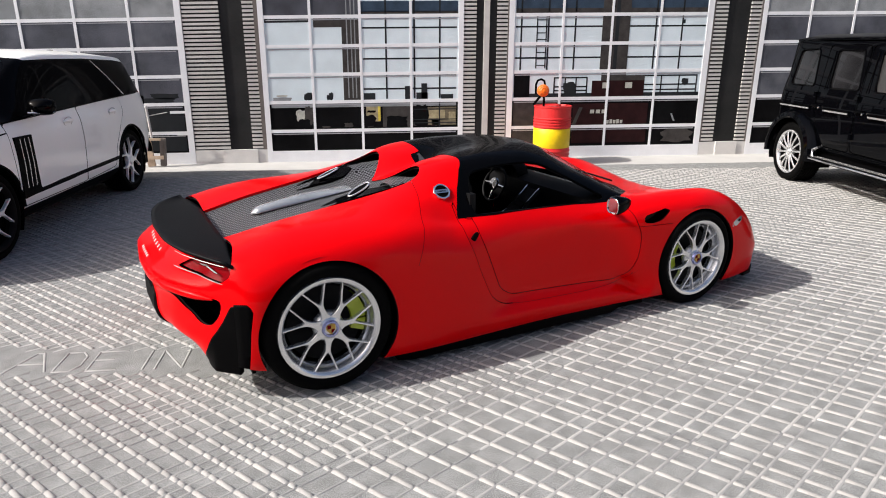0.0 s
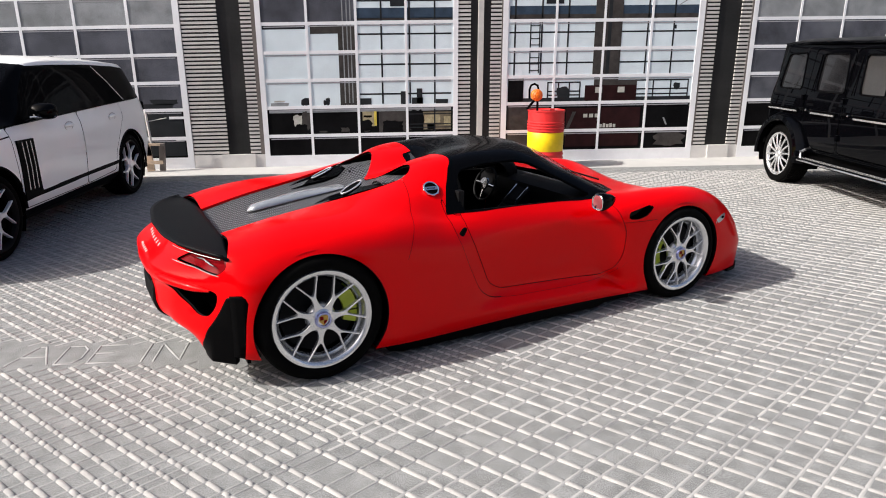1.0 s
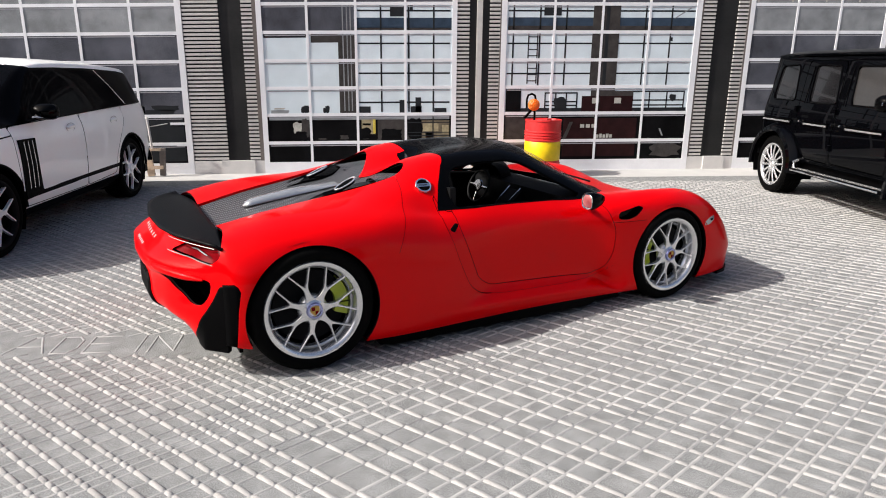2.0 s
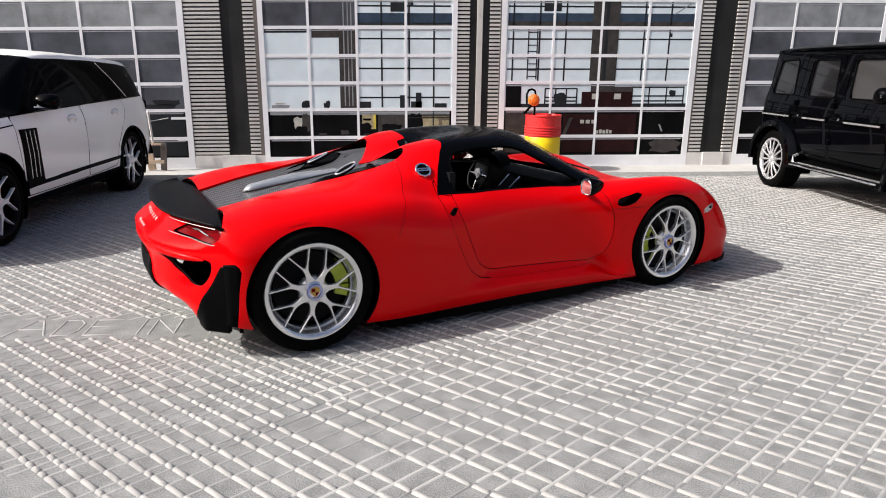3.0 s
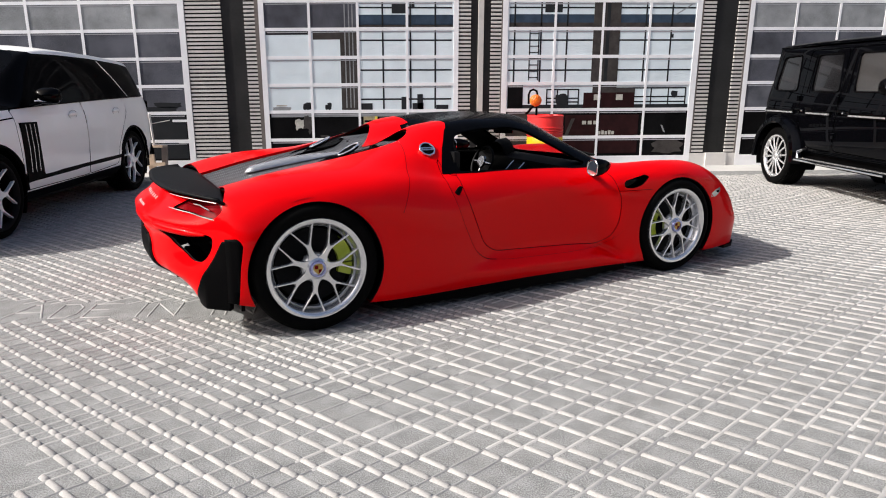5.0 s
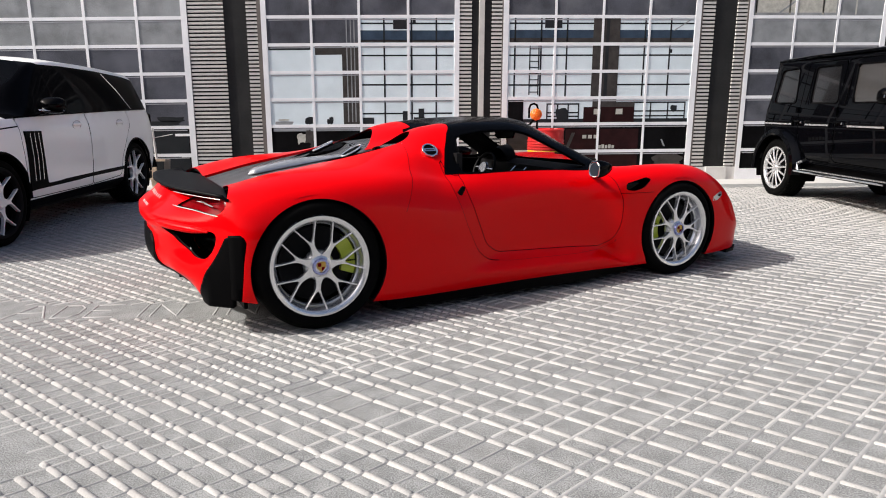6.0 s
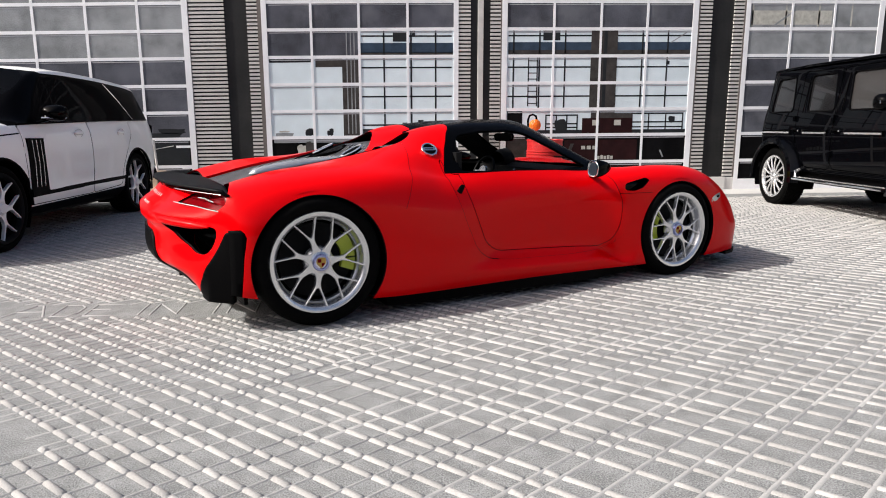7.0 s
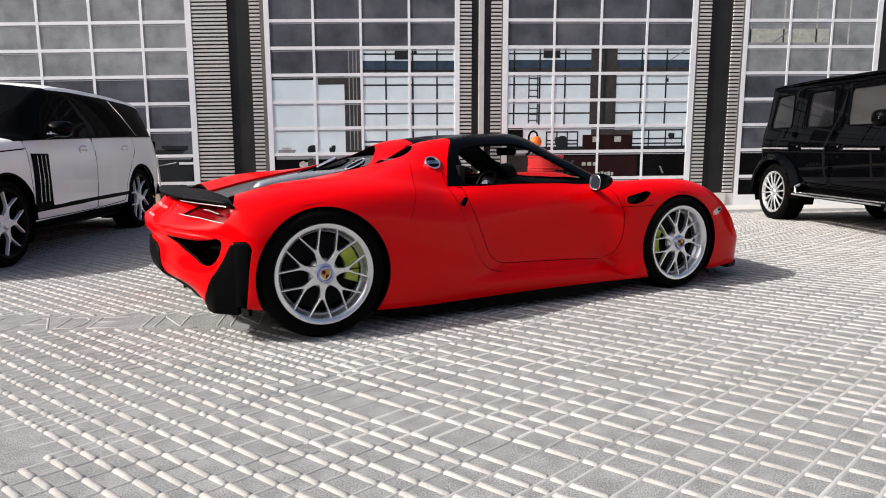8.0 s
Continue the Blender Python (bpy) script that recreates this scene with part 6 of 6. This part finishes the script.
        for z in (1.335, 1.352):
            part("mirror_stripe", tube([(2.40, s * 0.96, z), (2.405, s * 1.04, z), (2.35, s * 1.15, z)], 0.006, 6), CHROME, mirror)
        part("mirror_arm", tube([(2.29, s * 0.96, 1.28), (2.31, s * 0.88, 1.25)], 0.03, 8, 0.7), GLOSS_BLACK, mirror)
        part("rear_bumper_end", plate(rounded([(-0.57, s * 0.60), (-0.55, s * 0.86), (-0.42, s * 0.93), (-0.36, s * 0.60)], 0.03), 0.50, 0.68), SATIN_BLACK, car, bevel=0.02)
        part("tail_lamp", box(-0.485, -0.44, s * 0.72 - 0.08, s * 0.72 + 0.08, 0.72, 0.84), LAMP_RED, car, bevel=0.01)
        part("indicator", moved(plate(rounded([(-0.1, -0.035), (0.1, -0.03), (0.1, 0.03), (-0.08, 0.04)], 0.02), -0.02, 0.02, "y"), pose(3.2, s * 0.80, 1.19, 20, 0, 0)), LAMP_CLEAR, car)
    return car


black_car = black_off_roader()


# ---- drum with a warning lamp ----
def oil_drum():
    d = thing("oil_drum", "red and yellow banded steel drum with ribs", "drum", 3.25, 6.9)
    red_low = [(0, 0), (0.285, 0), (0.292, 0.008), (0.292, 0.03), (0.285, 0.04)] + [p for k in range(3) for p in ((0.285, 0.06 + 0.06 * k), (0.295, 0.075 + 0.06 * k), (0.295, 0.09 + 0.06 * k), (0.285, 0.105 + 0.06 * k))] + [(0.285, 0.255)]
    part("lower_shell", lathe(red_low, 40, "z"), DRUM_RED, d)
    part("middle_band", lathe([(0.285, 0.255), (0.2865, 0.257), (0.2865, 0.548), (0.285, 0.55)], 40, "z"), DRUM_YELLOW, d, "yellow middle band")
    red_up = [(0.285, 0.55)] + [p for k in range(4) for p in ((0.285, 0.56 + 0.042 * k), (0.296, 0.57 + 0.042 * k), (0.296, 0.582 + 0.042 * k), (0.285, 0.592 + 0.042 * k))] + [(0.285, 0.86), (0.294, 0.868), (0.294, 0.888), (0.284, 0.892), (0.278, 0.87), (0, 0.87)]
    part("upper_shell", lathe(red_up, 40, "z"), DRUM_RED, d)
    part("bung", moved(lathe([(0, 0.03), (0.035, 0.03), (0.04, 0)], 14, "z"), pose(0.12, 0.08, 0.87)), DRUM_RED, d)
    lamp = thing("warning_lamp", "orange round warning lamp with a black bracket on the drum", "lamp", 3.08, 6.9, 0.87)
    part("bracket", tube([(0.02, 0, 0.0), (0.02, 0, 0.12), (0.01, 0.02, 0.2)], 0.018, 8), SATIN_BLACK, lamp)
    part("hose", tube([(-0.16, 0, 0.045), (-0.13, 0, 0.05), (-0.09, 0, 0.10), (-0.04, 0, 0.16), (-0.02, 0.02, 0.18)], 0.02, 8), SATIN_BLACK, lamp)
    part("handle", tube([(-0.105, 0.03, 0.19), (-0.11, 0.03, 0.33), (-0.085, 0.03, 0.395), (-0.03, 0.03, 0.415), (0.02, 0.03, 0.39), (0.035, 0.03, 0.33), (0.03, 0.03, 0.2)], 0.017, 8), SATIN_BLACK, lamp)
    body = [(0, -0.06), (0.045, -0.06), (0.06, -0.045), (0.075, -0.045), (0.09, -0.03), (0.094, 0.0), (0.09, 0.03), (0.075, 0.045), (0, 0.05)]
    part("lens", moved(lathe(body, 28), pose(0.0, 0, 0.245)), ORANGE, lamp, "orange ribbed lens")
    part("lens_boss", moved(lathe([(0, -0.075), (0.02, -0.075), (0.024, -0.06)], 14), pose(0.0, 0, 0.245)), ORANGE, lamp)
    for k in range(10):
        a = 2 * math.pi * k / 10
        part("lens_rib", tube([(0.05 * math.cos(a), -0.056, 0.245 + 0.05 * math.sin(a)), (0.088 * math.cos(a), -0.03, 0.245 + 0.088 * math.sin(a))], 0.006, 6), ORANGE, lamp)


oil_drum()


# ---- wooden stand by the wall ----
def wooden_stand():
    t = thing("wooden_stand", "pale wooden trestle stand with a thin post by the facade", "stand", -2.86, 7.2)
    part("leg", moved(box(-0.05, 0.05, -0.03, 0.03, 0, 0.42), pose(-0.05, 0, 0, 0, -5, 0)), WOOD, t, bevel=0.006)
    part("leg", moved(box(-0.04, 0.04, -0.03, 0.03, 0, 0.42), pose(0.11, 0.03, 0, 0, 4, 0)), PANEL_BROWN, t, bevel=0.006)
    part("crossbar", box(-0.34, 0.12, -0.04, -0.01, 0.39, 0.425), WOOD, t, bevel=0.004)
    part("foot_bar", box(-0.34, 0.14, -0.05, -0.02, 0.11, 0.16), WOOD, t, bevel=0.004)
    part("post", tube([(-0.02, 0.05, 0.40), (-0.05, 0.05, 0.88)], 0.018, 8), CONCRETE, t)
    part("post_knob", moved(lathe([(0, 0.03), (0.02, 0.025), (0.026, 0)], 10, "z"), pose(-0.05, 0.05, 0.87)), CONCRETE, t)
    part("stay", tube([(-0.3, 0.06, 0.70), (0.24, 0.06, 0.80)], 0.007, 6), CONCRETE, t)


wooden_stand()


# ---- ribs of the mat ----
def rib_pattern():
    """Two crossing families of raised ribs with uneven spacing; the bright ones are broken where they cross the low ones."""
    rng = random.Random(7)
    da = Vector((math.cos(radians(-43.5)), math.sin(radians(-43.5))))
    db = Vector((math.cos(radians(35.5)), math.sin(radians(35.5))))
    k = da.x * db.y - da.y * db.x

    def uneven(lo, hi, steps):
        out, v = [], lo
        while v < hi:
            out.append(v)
            v += rng.choice(steps) * rng.uniform(0.94, 1.06)
        return out
    # a point is a * da + b * db: bright ribs run along da at fixed b, low ribs along db at fixed a
    bs = uneven(-9.5, 1.0, (0.08, 0.085, 0.105, 0.065, 0.085, 0.095))
    wide = uneven(-0.65, 13.0, (0.115, 0.125, 0.09, 0.135, 0.11))
    cuts = uneven(-8.5, 0.85, (0.075, 0.10, 0.065, 0.115, 0.085, 0.055)) + uneven(0.95, 13.0, (0.12, 0.13, 0.11, 0.145, 0.09, 0.065))
    band = [(-2.6, 0.79), (-0.30, 0.53), (-0.30, 0.25), (-2.6, 0.46)]
    corner = [(-2.0, -1.02), (-1.07, -1.06), (-0.93, -1.24), (-0.92, -1.36), (-1.1, -1.50), (-2.0, -1.6)]
    holes = [outline(h, 0, 1) for h in (band, corner)]

    def shown(x, y):
        return -4.6 - 0.05 * y < x < 9.2 and -2.1 < y < 6.25 - 0.018 * (x + 3) and abs(x - 1.7) < 4.0 + 0.95 * (y + 2.2)

    def free(x, y):
        if x > -0.28 or y > 0.8 or (-1.0 < y < 0.2) or y < -1.62:
            return True
        p = np.array([(x, y, 0.0)])
        return all(h(p)[0] < 0 for h in holes)
    high, low = [], []
    for b, broad in [(v, False) for v in bs] + [(v, True) for v in wide]:
        for a0, a1 in zip(cuts, cuts[1:]):
            # the rows stand wider apart on the right part of the mat
            if broad != (b > 1.0 or (b > -0.65 and a0 > 0.5)):
                continue
            p, q = da * (a0 + 0.004) + db * b, da * (a1 - 0.004) + db * b
            m = (p + q) / 2
            if shown(m.x, m.y) and free(p.x, p.y) and free(q.x, q.y):
                high.append((m, (q - p).length))
    steps = [-9.5 + 0.1 * i for i in range(225)]
    for a in cuts:
        run = None
        for b0, b1 in zip(steps, steps[1:]):
            p, q = da * a + db * b0, da * a + db * b1
            m = (p + q) / 2
            if shown(m.x, m.y) and free(m.x, m.y):
                if run is None:
                    run = [p, q]
                run[1] = q
                if (run[1] - run[0]).length > 1.2:
                    low.append(tuple(run))
                    run = None
            elif run:
                low.append(tuple(run))
                run = None
        if run:
            low.append(tuple(run))
    return da, db, high, low


def rib_bar(length, width, height):
    """A rounded bar along x with sloped ends."""
    l, w, e = length / 2, width / 2, min(0.006, length * 0.2)
    ring = [(-w, 0.0), (-w * 0.6, height * 0.85), (0.0, height), (w * 0.6, height * 0.85), (w, 0.0)]
    v = [(-l, y * 0.8, 0.0) for y, z in ring] + [(-l + e, y, z) for y, z in ring] + [(l - e, y, z) for y, z in ring] + [(l, y * 0.8, 0.0) for y, z in ring]
    f = [(r * 5 + i, r * 5 + i + 1, r * 5 + i + 6, r * 5 + i + 5) for r in range(3) for i in range(4)]
    return v, f


def lay_ribs():
    da, db, high, low = rib_pattern()
    ang = math.atan2(da.y, da.x)
    near = sorted(high, key=lambda h: (h[0] - Vector((0.35, -1.0))).length)[:290]
    chosen = {id(h) for h in near}
    shared = {}
    for m, ln in near:
        key = round(ln / 0.01)
        if key not in shared:
            me = bpy.data.meshes.new("rib")
            g = rib_bar(key * 0.01, 0.0265, 0.0088)
            me.from_pydata([tuple(c * S for c in p) for p in g[0]], [], g[1])
            for f in me.polygons:
                f.use_smooth = True
            me.materials.append(RIB)
            shared[key] = me
        ob = new("rib", shared[key])
        ob.parent = mat_sheet
        ob.matrix_local = pose(m.x * S, m.y * S, -0.0005 * S, 0, 0, math.degrees(ang) + random.uniform(-1.2, 1.2))
    v, f = [], []
    for h in high:
        if id(h) in chosen:
            continue
        g = rib_bar(h[1], 0.0265 if h[0].x < 0.6 else 0.0235, 0.0085)
        c, s, k = math.cos(ang), math.sin(ang), len(v)
        v += [(h[0].x + x * c - y * s, h[0].y + x * s + y * c, z - 0.0005) for x, y, z in g[0]]
        f += [tuple(i + k for i in q) for q in g[1]]
    far = part("rib_field", (v, f), RIB, mat_sheet, "pale raised ribs of the mat", smooth=60)
    far["kind"] = "stuff"
    v, f = [], []
    for p, q in low:
        d = q - p
        a, k, m = math.atan2(d.y, d.x), len(v), (p + q) / 2
        g = rib_bar(d.length, 0.018, 0.004) if m.x > 0.4 else rib_bar(d.length, 0.011, 0.0042)
        c, s = math.cos(a), math.sin(a)
        v += [(m.x + x * c - y * s, m.y + x * s + y * c, z - 0.0005) for x, y, z in g[0]]
        f += [tuple(i + k for i in r) for r in g[1]]
    cross = part("cross_rib_field", (v, f), RIB_LOW, mat_sheet, "low grey cross ribs of the mat", smooth=60)
    cross["kind"] = "stuff"


lay_ribs()


def stroke_letters():
    """Raised thin letters on the flat band of the mat: MADE IN, and the start of a third word."""
    shapes = {
        "M": [(0, 0, 0, 1), (0, 1, 0.5, 0.25), (0.5, 0.25, 1, 1), (1, 1, 1, 0)],
        "A": [(0, 0, 0.42, 1), (0.42, 1, 0.58, 1), (0.58, 1, 1, 0), (0.2, 0.42, 0.8, 0.42)],
        "D": [(0, 0, 0, 1), (0, 1, 0.7, 1), (0.7, 1, 1, 0.75), (1, 0.75, 1, 0.25), (1, 0.25, 0.7, 0), (0.7, 0, 0, 0)],
        "E": [(0, 0, 0, 1), (0, 1, 1, 1), (0, 0.55, 0.7, 0.55), (0, 0, 1, 0)],
        "I": [(0, 0, 0, 1)],
        "N": [(0, 0, 0, 1), (0, 1, 1, 0), (1, 0, 1, 1)],
    }
    word = [("M", -2.22, 0.22), ("A", -1.86, 0.23), ("D", -1.585, 0.13), ("E", -1.40, 0.16), ("I", -1.09, 0.0), ("N", -1.02, 0.15), ("I", -0.655, 0.0), ("N", -0.575, 0.165)]
    for name, x, w in word:
        base = 0.385 - 0.05 * (x + 1.6)
        bars = []
        for a, b, c, d in shapes[name]:
            p, q = Vector((x + a * w, base + 0.245 * b)), Vector((x + c * w, base + 0.245 * d))
            e = q - p
            bars.append(moved(rib_bar(e.length + 0.012, 0.015, 0.0045), pose((p.x + q.x) / 2, (p.y + q.y) / 2, -0.0004, 0, 0, math.degrees(math.atan2(e.y, e.x)))))
        part("letter", join(*bars), RIB_LOW, mat_sheet, "raised letter " + name, smooth=60)


stroke_letters()
